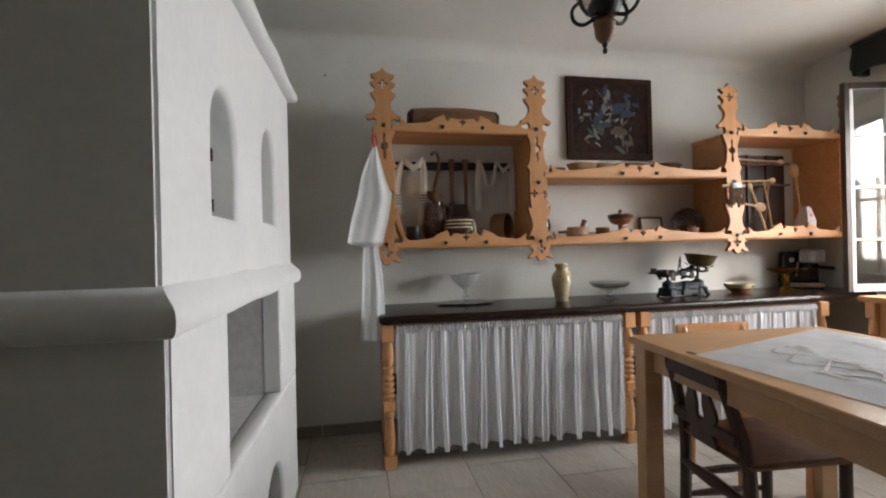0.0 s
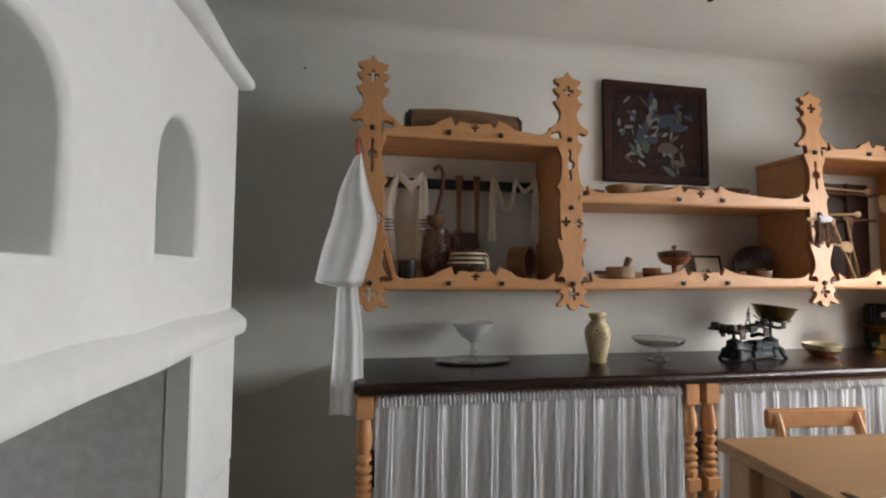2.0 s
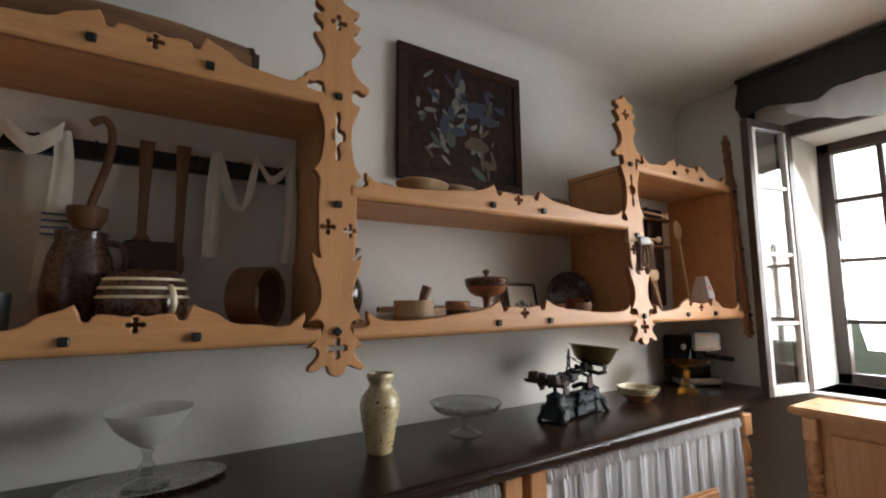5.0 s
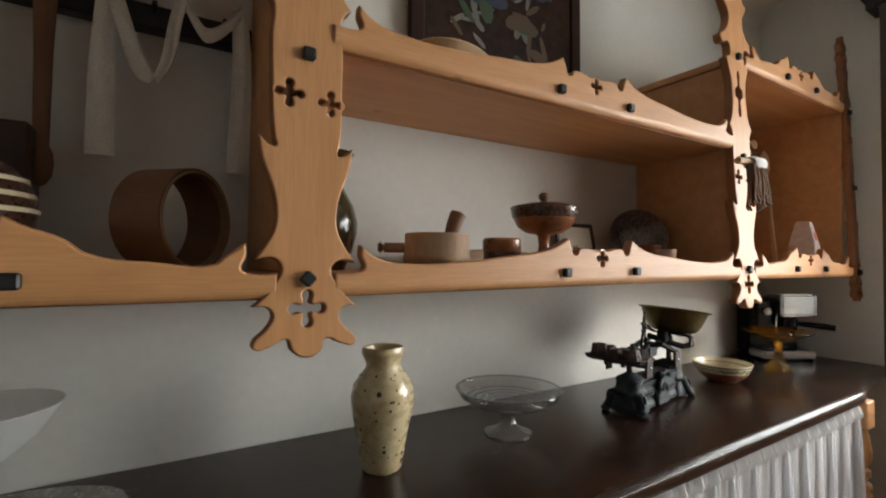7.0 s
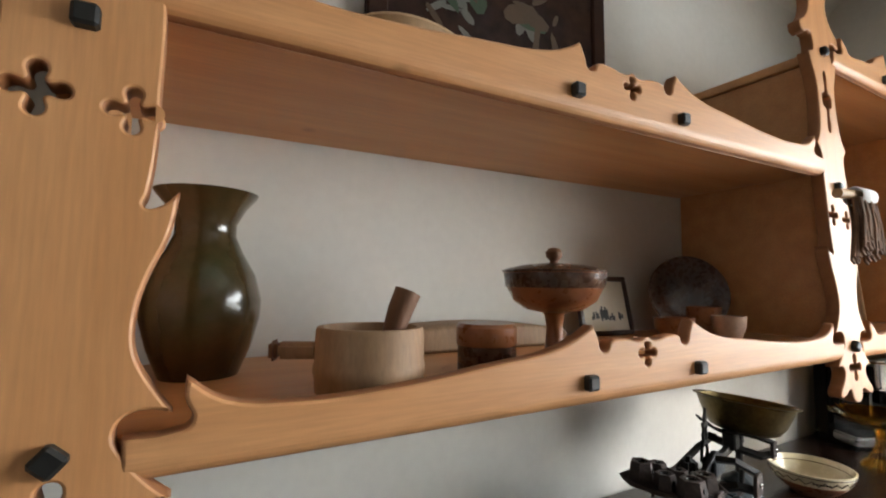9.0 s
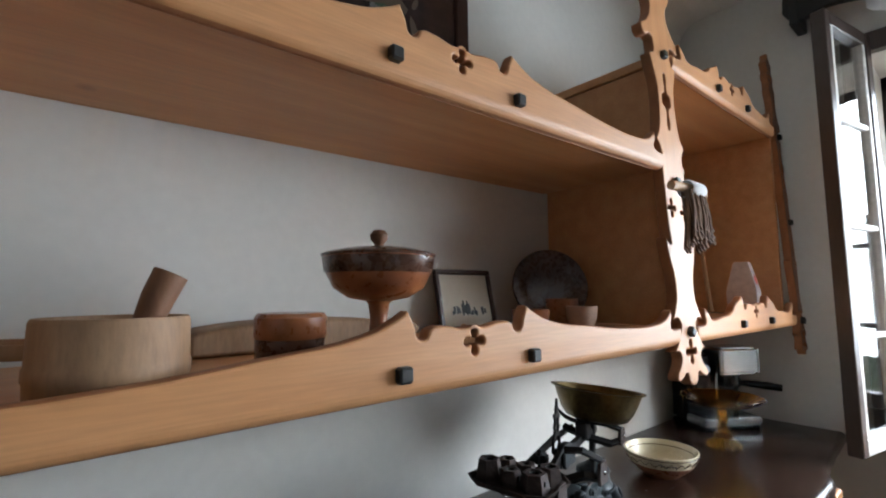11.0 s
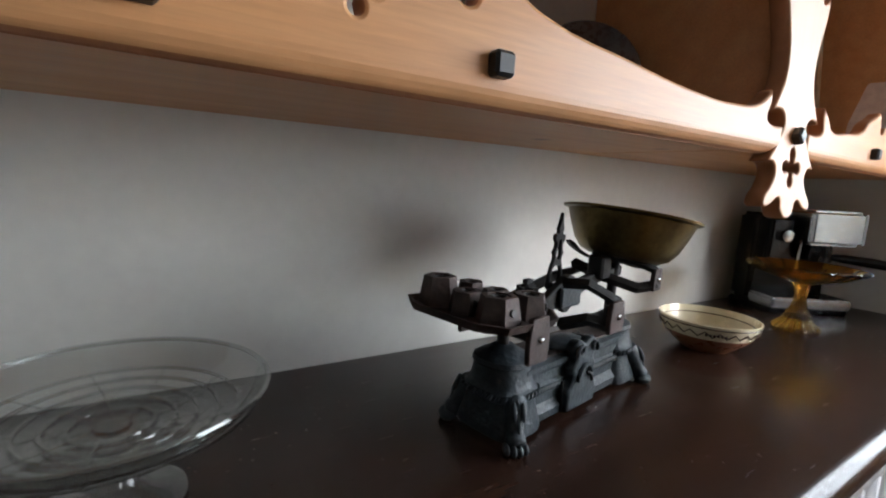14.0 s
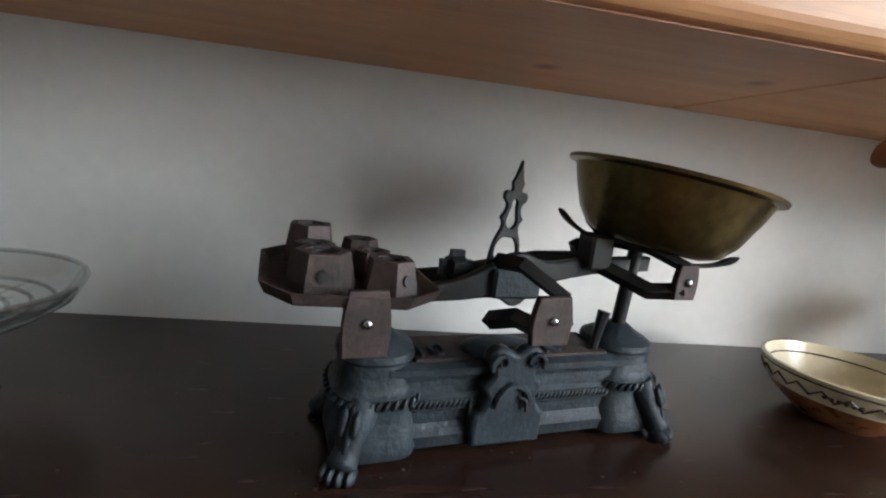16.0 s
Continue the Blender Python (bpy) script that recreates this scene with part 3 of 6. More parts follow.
def curtain(x0, x1, y, z0, z1, seed, label):
    rnd = random.Random(seed)
    e = thing("counter_curtain", (x0 + x1) / 2, y, z0, 0, label, "curtain", "counter curtains")
    cx = (x0 + x1) / 2
    n, m = int((x1 - x0) / 0.004), 22
    bm = bmesh.new()
    ph = [rnd.uniform(0, 6.28) for _ in range(6)]
    # each pleat: a smooth span, then a bunched ridge of several layers
    count = round((x1 - x0) / 0.1)
    cuts = [0] + sorted((k + rnd.uniform(-0.22, 0.22)) / count for k in range(1, count)) + [1]
    spans = []
    for a, b in zip(cuts, cuts[1:]):
        spans.append((x0 + (x1 - x0) * a, (x1 - x0) * (b - a), rnd.uniform(0.52, 0.72), rnd.uniform(0, 6.28), rnd.uniform(0.6, 1.3)))
    rows = []
    for j in range(m + 1):
        v = j / m
        z = (z1 - z0) * (1 - v)
        row = []
        for a, w, gap, q, amp in spans:
            lean = 0.016 * v * math.sin(q + 1.6 * v) * min(1, 8 * v)
            for k in range(10):
                u = k / 10
                row.append((a + w * (gap * u) + lean * u, 0.012 * amp * v * math.sin(math.pi * u) + 0.004 * math.sin(9 * u + q), 0.010 * v * math.sin(math.pi * u)))
            for k in range(30):
                u = k / 30
                spread = min(1, 0.35 + 0.9 * v)
                zig = 0.30 * w * (1 - gap) * spread * math.sin(u * 4 * math.pi + q * 0.2)
                row.append((a + w * (gap + (1 - gap) * u) + zig + lean * (1 - u * u), -(0.006 + 0.024 * amp * v ** 0.6) * math.sin(math.pi * u) + 0.009 * spread * math.cos(u * 4 * math.pi), -0.012 * amp * v * math.sin(math.pi * u)))
        row.append((x1, 0, 0))
        rows.append([bm.verts.new((x - cx, y, z + h)) for x, y, h in row])
    for a, b in zip(rows, rows[1:]):
        for k in range(len(a) - 1):
            bm.faces.new((a[k], a[k + 1], b[k + 1], b[k]))
    part("cloth", bm, CURTAIN, e, "sheer white gathered cloth", smooth=True)
    bm = bmesh.new()
    hd = []
    for j, (dy, dz) in enumerate(((-0.006, -0.026), (-0.012, -0.012), (-0.008, 0.0), (-0.004, 0.014))):
        hd.append([bm.verts.new((x0 + (x1 - x0) * i / n - cx, dy + 0.006 * math.sin(i * 0.004 * 2 * math.pi / 0.017 + ph[5]), (z1 - z0) + dz + 0.003 * math.sin(i * 0.004 * 2 * math.pi / 0.034))) for i in range(n + 1)])
    for a, b in zip(hd, hd[1:]):
        for k in range(n):
            bm.faces.new((a[k], a[k + 1], b[k + 1], b[k]))
    part("gathered_heading", bm, LINEN, e, "ruched heading on the wire", smooth=True)
    part("wire", tube([(x0 - cx, 0.003, z1 - z0 - 0.008), (x1 - cx, 0.003, z1 - z0 - 0.008)], 0.003), STEEL, e)


curtain(0.222, 1.585, 2.485, 0.165, 0.845, 3, "sheer white gathered curtain hung under the counter")
curtain(1.765, 2.99, 2.485, 0.165, 0.845, 8, "sheer white gathered curtain hung under the counter, partly drawn")

# ---- the window ----
def window():
    e = thing("window_1", 3.93, (WY0 + WY1) / 2, WZ0, 0, "deep-set brown window with many panes, daylight outside", "window", kind="structure")
    hy, h = (WY1 - WY0) / 2, WZ1 - WZ0
    bm = box(-0.03, 0.03, -hy, -hy + 0.06, 0, h)
    box(-0.03, 0.03, hy - 0.06, hy, 0, h, 0.003, bm), box(-0.03, 0.03, -hy, hy, 0, 0.06, 0.003, bm), box(-0.03, 0.03, -hy, hy, h - 0.06, h, 0.003, bm)
    box(-0.03, 0.03, -0.03, 0.03, 0, h, 0.003, bm)
    part("window_frame", bm, FRAMEDARK, e)
    for k in (1, 2, 3):
        part("glazing_bar", box(-0.012, 0.012, -hy, hy, k * h / 4 - 0.012, k * h / 4 + 0.012), FRAMEDARK, e)
    for y in (-hy * 0.75, -hy / 2, -hy / 4, hy / 4, hy / 2, hy * 0.75):
        part("glazing_bar", box(-0.012, 0.012, y - 0.012, y + 0.012, 0, h), FRAMEDARK, e)
    p = part("pane", box(-0.002, 0.002, -hy, hy, 0, h, 0), PANE, e, "clear window glass")
    p.visible_shadow = False
    bm = box(-0.46, -0.03, -hy - 0.03, hy + 0.03, -0.03, 0.0, 0.004)
    part("window_sill", bm, SASHLIT, e, "pale sill")
    # brown lining of the opening on the room's side
    bm = box(-0.41, -0.37, hy, hy + 0.06, -0.02, h + 0.05)
    box(-0.41, -0.37, -hy - 0.05, hy + 0.05, h - 0.02, h + 0.05, 0.003, bm), box(-0.41, -0.37, -hy - 0.05, -hy + 0.03, -0.02, h + 0.05, 0.003, bm)
    part("casing", bm, FRAMEDARK, e, "dark brown casing round the opening")


window()


def sash():
    # hinge at the window, swung into the room
    hx, hy, fx, fy = 3.515, 2.385, 3.18, 2.447
    w = math.hypot(fx - hx, fy - hy)
    ang = math.degrees(math.atan2(hy - fy, hx - fx))
    e = thing("open_window_sash", fx, fy, 0.932, ang, "open inward-swung window sash with four panes and worn brown stiles", "window sash")
    h = 2.305 - 0.932
    part("stile", box(0, 0.035, -0.02, 0.02, 0, h), FRAMEDARK, e)
    part("stile", box(w - 0.04, w, -0.02, 0.02, 0, h), FRAMEDARK, e)
    # inner edges and bars take the lit whitish tone, outer stiles stay brown
    part("inner_stile", box(0.035, 0.062, -0.016, 0.016, 0.03, h - 0.03), SASHLIT, e, "inner edge whitened for the window light")
    part("inner_stile", box(w - 0.062, w - 0.04, -0.016, 0.016, 0.03, h - 0.03), SASHLIT, e, "inner edge whitened for the window light")
    part("rail", box(0.035, w - 0.04, -0.019, 0.019, 0, 0.05), SASHLIT, e)
    part("rail", box(0.035, w - 0.04, -0.019, 0.019, h - 0.045, h), FRAMEDARK, e)
    for k in (1, 2, 3):
        part("glazing_bar", box(0.062, w - 0.062, -0.013, 0.013, k * h / 4 - 0.009, k * h / 4 + 0.009), SASHLIT, e)
    for k in range(4):
        p = part("pane", box(0.06, w - 0.06, -0.002, 0.002, k * h / 4 + 0.012, (k + 1) * h / 4 - 0.012, 0), GLASS, e)
        p.visible_shadow = False


sash()


def valance():
    e = thing("window_valance", 3.46, 1.33, 2.405, 0, "black scalloped wooden valance board above the window", "valance")
    n, w = 11, 1.24
    out = [(-w, 0.2, "s"), (-w, 0.02)]
    for k in range(n):
        x = -w + 2 * w * (k + 0.5) / n
        out += [(x - 0.08, 0.015), (x, -0.02 if k % 2 else 0.03)]
    out += [(w, 0.02), (w, 0.2, "s")]
    me = plate([out], 0.03)
    me.transform(Matrix(((0, -1, 0, 0.0), (1, 0, 0, 0), (0, 0, 1, 0), (0, 0, 0, 1))))
    board("front_board", me, BLACK, e)
    for y in (-w - 0.002, w - 0.028):
        part("end_board", box(-0.034, 0.086, y, y + 0.03, 0.0, 0.2), BLACK, e)
    part("top_board", box(-0.04, 0.086, -w - 0.01, w + 0.01, 0.2, 0.22), BLACK, e)


valance()


def window_curtain():
    e = thing("window_curtain", 3.455, 1.33, 2.40, 0, "sheer white curtain gathered in a swag under the valance", "curtain")
    n, m = 120, 8
    bm, rows = bmesh.new(), []
    for j in range(m + 1):
        v = j / m
        row = []
        for k in range(n + 1):
            u = k / n
            drop = 0.05 + 0.17 * abs(math.sin(math.pi * 2 * u)) ** 0.7
            row.append(bm.verts.new((0.012 * math.sin(k * 0.9 + 2 * v) * (0.4 + v) - 0.02 * v, 1.03 - 2.06 * u, 0.03 - drop * v)))
        rows.append(row)
    for a, b in zip(rows, rows[1:]):
        for k in range(n):
            bm.faces.new((a[k], a[k + 1], b[k + 1], b[k]))
    part("cloth", bm, CURTAIN, e, smooth=True)
    part("rod", tube([(0.0, -1.05, 0.03), (0.0, 1.05, 0.03)], 0.006, 8), FRAMEDARK, e)


window_curtain()


def window_bench():
    e = thing("window_cabinet", 3.33, 1.4, F, 0, "low orange pine cabinet with turned posts under the window", "cabinet")
    part("body", box(-0.17, 0.21, -0.9, 0.90, 0.02, 0.80), PINE, e)
    part("cabinet_top", box(-0.21, 0.215, -0.93, 0.94, 0.80, 0.835, 0.008, None, 2), PINE, e, "pale lit pine top")
    for y in (0.86, 0.30, -0.30, -0.86):
        turned_leg(e, -0.185, y, 0.80, 0.028)
    for y in (0.58, 0.0, -0.58):
        part("door_panel", box(-0.182, -0.168, y - 0.22, y + 0.22, 0.10, 0.74, 0.006), PINE_V, e)


window_bench()

# ---- table, cloth and chairs ----
def dining_table():
    e = thing("dining_table", 1.205, 1.83, F, -4, "light brown wooden dining table with square legs", "table")
    # local: x along the far edge, y towards the wall; the far corner is at 0, 0
    W, L, h = 0.95, 1.75, 0.872 - F
    part("tabletop", box(0, W, -L, 0, h - 0.035, h, 0.004), TABLE, e)
    bm = box(0.06, 0.085, -L + 0.08, -0.08, h - 0.14, h - 0.035)
    box(W - 0.085, W - 0.06, -L + 0.08, -0.08, h - 0.14, h - 0.035, 0.003, bm), box(0.08, W - 0.08, -0.085, -0.06, h - 0.14, h - 0.035, 0.003, bm), box(0.08, W - 0.08, -L + 0.06, -L + 0.085, h - 0.14, h - 0.035, 0.003, bm)
    part("table_frame", bm, TABLE, e)
    for x in (0.02, W - 0.10):
        for y in (-0.10, -L + 0.02):
            part("leg", box(x, x + 0.08, y, y + 0.08, 0, h - 0.035, 0.004), TABLE, e)
    c = thing("table_runner", 1.205, 1.83, F + h, -4, "white woven tablecloth with brown floral pattern lying on the table", "tablecloth")
    n = 24
    bm = bmesh.new()
    a, b, d, g = Vector((0.035, -0.41)), Vector((0.88, -0.06)), Vector((0.90, -1.52)), Vector((0.20, -1.52))
    grid = []
    for i in range(n + 1):
        u = i / n
        p, q = a.lerp(b, u), g.lerp(d, u)
        grid.append([bm.verts.new((*p.lerp(q, j / n), 0.0025 + 0.0012 * noise.noise(Vector((u * 6, j * 0.3, 0))))) for j in range(n + 1)])
    for r, s in zip(grid, grid[1:]):
        for k in range(n):
            bm.faces.new((r[k], s[k], s[k + 1], r[k + 1]))
    bmesh.ops.solidify(bm, geom=bm.faces[:], thickness=0.002)
    part("cloth", bm, CLOTH, c, smooth=True)
    rnd = random.Random(4)
    bm = bmesh.new()
    for k in range(26):
        x, y, r0, s = rnd.uniform(0.22, 0.8), rnd.uniform(-1.35, -0.36), rnd.uniform(0, 6.28), rnd.uniform(0.02, 0.04)
        if y > -0.42 + 0.42 * x - 0.08:
            continue
        o = []
        for t in range(14):
            a2 = 2 * math.pi * t / 14
            rr = s * (0.55 + 0.45 * math.cos(2 * a2)) * (1.25 if t % 2 else 0.85) + 0.006
            o.append(bm.verts.new((x + rr * math.cos(a2 + r0), y + 1.5 * rr * math.sin(a2 + r0), 0.0056)))
        bm.faces.new(o)
    for k in range(9):
        x, y = rnd.uniform(0.28, 0.7), -0.50 - 0.1 * k
        tube([(x + 0.05 * math.sin(t * 0.9 + k), y + 0.03 * t - 0.1, 0.0056) for t in range(8)], 0.006, 5, bm, 0.15)
    tagged(part("woven_pattern", bm, CLOTHPATTERN, c, "greyish brown woven flowers"), kind="stuff")


dining_table()


def dark_chair():
    e = thing("dining_chair", 1.27, 1.455, F, -4, "dark-stained carved wooden chair pushed under the table", "chair", "chairs at the table")
    # local: the back stands at x = 0 and the seat reaches to +x
    part("seat", box(0.02, 0.44, -0.20, 0.20, 0.43, 0.455, 0.01, None, 2), MIDWOOD, e, "brown wooden seat")
    for y in (-0.17, 0.17):
        part("back_post", tube(spline([(0.03, y, 0), (0.04, y, 0.4), (0.0, y * 0.9, 0.6), (-0.035, y * 0.82, 0.72), (-0.045, y * 0.8, 0.765)]), [0.022] * 25, 8), DARKWOOD, e)
        part("front_leg", tube([(0.40, y, 0), (0.40, y, 0.2), (0.40, y, 0.43)], [0.017, 0.021, 0.019], 10), DARKWOOD, e, smooth=True)
    me = plate([[(-0.145, 0.0, "s"), (0.145, 0.0, "s"), (0.155, 0.05), (0.13, 0.085), (0.06, 0.09), (0, 0.10), (-0.06, 0.09), (-0.13, 0.085), (-0.155, 0.05)]], 0.022)
    me.transform(Matrix(((0, 1, 0, -0.055), (1, 0, 0, 0), (0, 0, 1, 0.69), (0, 0, 0, 1))))
    board("crest_rail", me, DARKWOOD, e)
    me = plate([[(-0.075, 0, "s"), (0.075, 0, "s"), (0.06, 0.06), (0.085, 0.12), (0.06, 0.2), (0.07, 0.25, "s"), (-0.07, 0.25, "s"), (-0.06, 0.2), (-0.085, 0.12), (-0.06, 0.06)], [(-0.012, 0.09), (0.012, 0.09), (0.015, 0.15), (0.012, 0.22), (-0.012, 0.22), (-0.015, 0.15)]], 0.014)
    me.transform(Matrix(((0, 1, -0.1, -0.005), (1, 0, 0, 0), (0, 0, 1, 0.45), (0, 0, 0, 1))))
    board("splat", me, DARKWOOD, e)
    part("back_rail", box(-0.012, 0.012, -0.17, 0.17, 0.50, 0.545, 0.006), DARKWOOD, e)
    for z in (0.17, 0.26):
        for y in (-0.17, 0.17):
            part("stretcher", tube([(0.03, y, z), (0.12, y, z), (0.21, y, z), (0.30, y, z), (0.40, y, z)], [0.01, 0.014, 0.018, 0.014, 0.01], 8), DARKWOOD, e, smooth=True)
    part("stretcher", tube([(0.03, -0.17, 0.31), (0.03, -0.08, 0.31), (0.03, 0, 0.31), (0.03, 0.08, 0.31), (0.03, 0.17, 0.31)], [0.012, 0.02, 0.024, 0.02, 0.012], 8), DARKWOOD, e, smooth=True)


dark_chair()


def far_chair():
    e = thing("dining_chair", 1.92, 2.13, F, -94, "light pine chair at the table by the counter", "chair", "chairs at the table")
    part("seat", box(0.02, 0.42, -0.19, 0.19, 0.43, 0.455, 0.008, None, 2), PINE, e)
    for y in (-0.17, 0.17):
        part("back_post", tube(spline([(0.02, y, 0), (0.03, y, 0.42), (0.0, y, 0.64), (-0.03, y, 0.735)]), 0.018, 8), PINE_V, e)
        part("front_leg", box(0.37, 0.41, y - 0.02, y + 0.02, 0, 0.43), PINE_V, e)
    part("back_rail", box(-0.04, -0.018, -0.215, 0.215, 0.68, 0.755, 0.008, None, 2), PINE, e, "plain rounded top rail")
    part("back_rail", box(-0.014, 0.006, -0.17, 0.17, 0.60, 0.645, 0.005), PINE, e)


far_chair()

# ---- hanging lamp ----
def lamp():
    e = thing("hanging_lamp", 0.915, 1.473, 1.963, 0, "wrought iron hanging lamp with a turned wooden finial", "ceiling lamp")
    part("finial", lathe([(0, 0), (0.007, 0.004), (0.009, 0.014), (0.005, 0.022), (0.011, 0.034), (0.008, 0.04)], 14), BLACKIRON, e, smooth=True)
    part("wooden_hub", lathe([(0.006, 0.036), (0.022, 0.048), (0.031, 0.062), (0.036, 0.085), (0.034, 0.10), (0.040, 0.108), (0.036, 0.118), (0.028, 0.125), (0, 0.126)], 20), MIDWOOD, e, "turned reddish wooden hub", smooth=True)
    part("iron_cup", lathe([(0, 0.12), (0.03, 0.125), (0.05, 0.145), (0.058, 0.17), (0.045, 0.20), (0.02, 0.22), (0.012, 0.26), (0, 0.26)], 20), BLACKIRON, e, smooth=True)
    for k in range(6):
        a = math.pi / 3 * k + 0.3
        p = [(0.03, 0.14), (0.075, 0.125), (0.11, 0.15), (0.115, 0.19), (0.09, 0.21), (0.075, 0.19)]
        part("scroll_arm", tube(spline([(r * math.cos(a), r * math.sin(a), z) for r, z in p], 5), 0.007, 8), BLACKIRON, e, smooth=True)
    part("glass_shade", lathe([(0.05, 0.19), (0.09, 0.20), (0.12, 0.25), (0.10, 0.33), (0.05, 0.38), (0.047, 0.38), (0.096, 0.328), (0.116, 0.25), (0.088, 0.204), (0.05, 0.194)], 24), GLASS, e, smooth=True)
    part("rod", tube([(0, 0, 0.25), (0, 0, H - 1.963)], 0.008), BLACKIRON, e)
    part("ceiling_rose", lathe([(0, H - 1.963 - 0.04), (0.03, H - 1.963 - 0.03), (0.05, H - 1.936), (0, H - 1.936)], 20), BLACKIRON, e, smooth=True)


lamp()

# ---- the painting ----
def painting():
    e = thing("framed_painting", 1.872, WN - 0.031, 1.892, 0.9, "dark framed painting in browns and blues with pale blotches", "painting")
    e.matrix_basis = pose(1.837, WN - 0.036, 1.888, -0.5, 0, 0.6)
    w, h = 0.338, 0.59
    dark = mat("painting_frame", (0.050, 0.020, 0.011), (0.028, 0.012, 0.008), rough=0.65, scale=(8, 60), bump=0.06, spec=0.15)
    for x0, x1, z0, z1 in ((-w, w, 0, 0.045), (-w, w, h - 0.045, h), (-w, -w + 0.045, 0.045, h - 0.045), (w - 0.045, w, 0.045, h - 0.045)):
        part("frame_bar", box(x0, x1, 0, 0.022, z0, z1, 0.004), dark, e)
    canvas = mat("painted_canvas", (0.050, 0.022, 0.012), (0.020, 0.016, 0.020), rough=0.75, scale=(6, 26), bump=0.1, fine=0.7, spec=0.12)
    part("canvas", box(-w + 0.04, w - 0.04, 0.008, 0.018, 0.04, h - 0.04, 0), canvas, e)
    rnd = random.Random(11)
    tones = [mat("painted_white", (0.20, 0.19, 0.16), (0.07, 0.07, 0.07), rough=0.4), mat("painted_green", (0.03, 0.065, 0.028), rough=0.4), mat("painted_blue", (0.012, 0.022, 0.052), rough=0.4), mat("painted_ochre", (0.075, 0.04, 0.016), rough=0.4)]
    lots = ([], [], [], [])
    for k in range(95):
        c = rnd.choice((0, 0, 0, 1, 2, 2, 3))
        x = rnd.gauss((-0.06, -0.08, 0.08, 0.0)[c], (0.10, 0.12, 0.10, 0.14)[c])
        z = rnd.gauss((0.28, 0.22, 0.34, 0.2)[c], (0.09, 0.1, 0.08, 0.12)[c])
        if abs(x) < 0.27 and 0.07 < z < 0.52:
            lots[c].append((x, z, rnd.uniform(0.006, 0.02) * (1.5 if c else 1), rnd.uniform(0.35, 1), rnd.uniform(0, 3)))
    for c, lot in enumerate(lots):
        bm = bmesh.new()
        for x, z, r, q, a in lot:
            vs = []
            for k in range(9):
                t = 2 * math.pi * k / 9
                u, v = r * 1.8 * math.cos(t) * (1 + 0.2 * rnd.random()), r * q * math.sin(t)
                vs.append(bm.verts.new((x + u * math.cos(a) - v * math.sin(a), 0.0066 - 0.0004 * c - 0.0001 * rnd.random(), z + u * math.sin(a) + v * math.cos(a))))
            bm.faces.new(vs)
        bmesh.ops.recalc_face_normals(bm, faces=bm.faces)
        tagged(part("paint_layer", bm, tones[c], e), kind="stuff")


painting()

# ---- the weighing scale on the counter ----
SCALE = (2.2056, 2.7445, 0.92, 10.5)


def bell(profile, seg=36, corner=2.6, stretch=1.0, m=None):
    """Turned like lathe(), but with a squarish, stretched plan towards the foot."""
    bm = lathe(profile, seg)
    top = max(z for r, z in profile)
    for v in bm.verts:
        a = math.atan2(v.co.y, v.co.x)
        k = 1 - v.co.z / top
        n = 2 + (corner - 2) * k
        sq = (abs(math.cos(a)) ** n + abs(math.sin(a)) ** n) ** (-1 / n)
        v.co.x, v.co.y = v.co.x * sq, v.co.y * sq * (1 + (stretch - 1) * k)
    bm.transform(m or Matrix())
    return bm


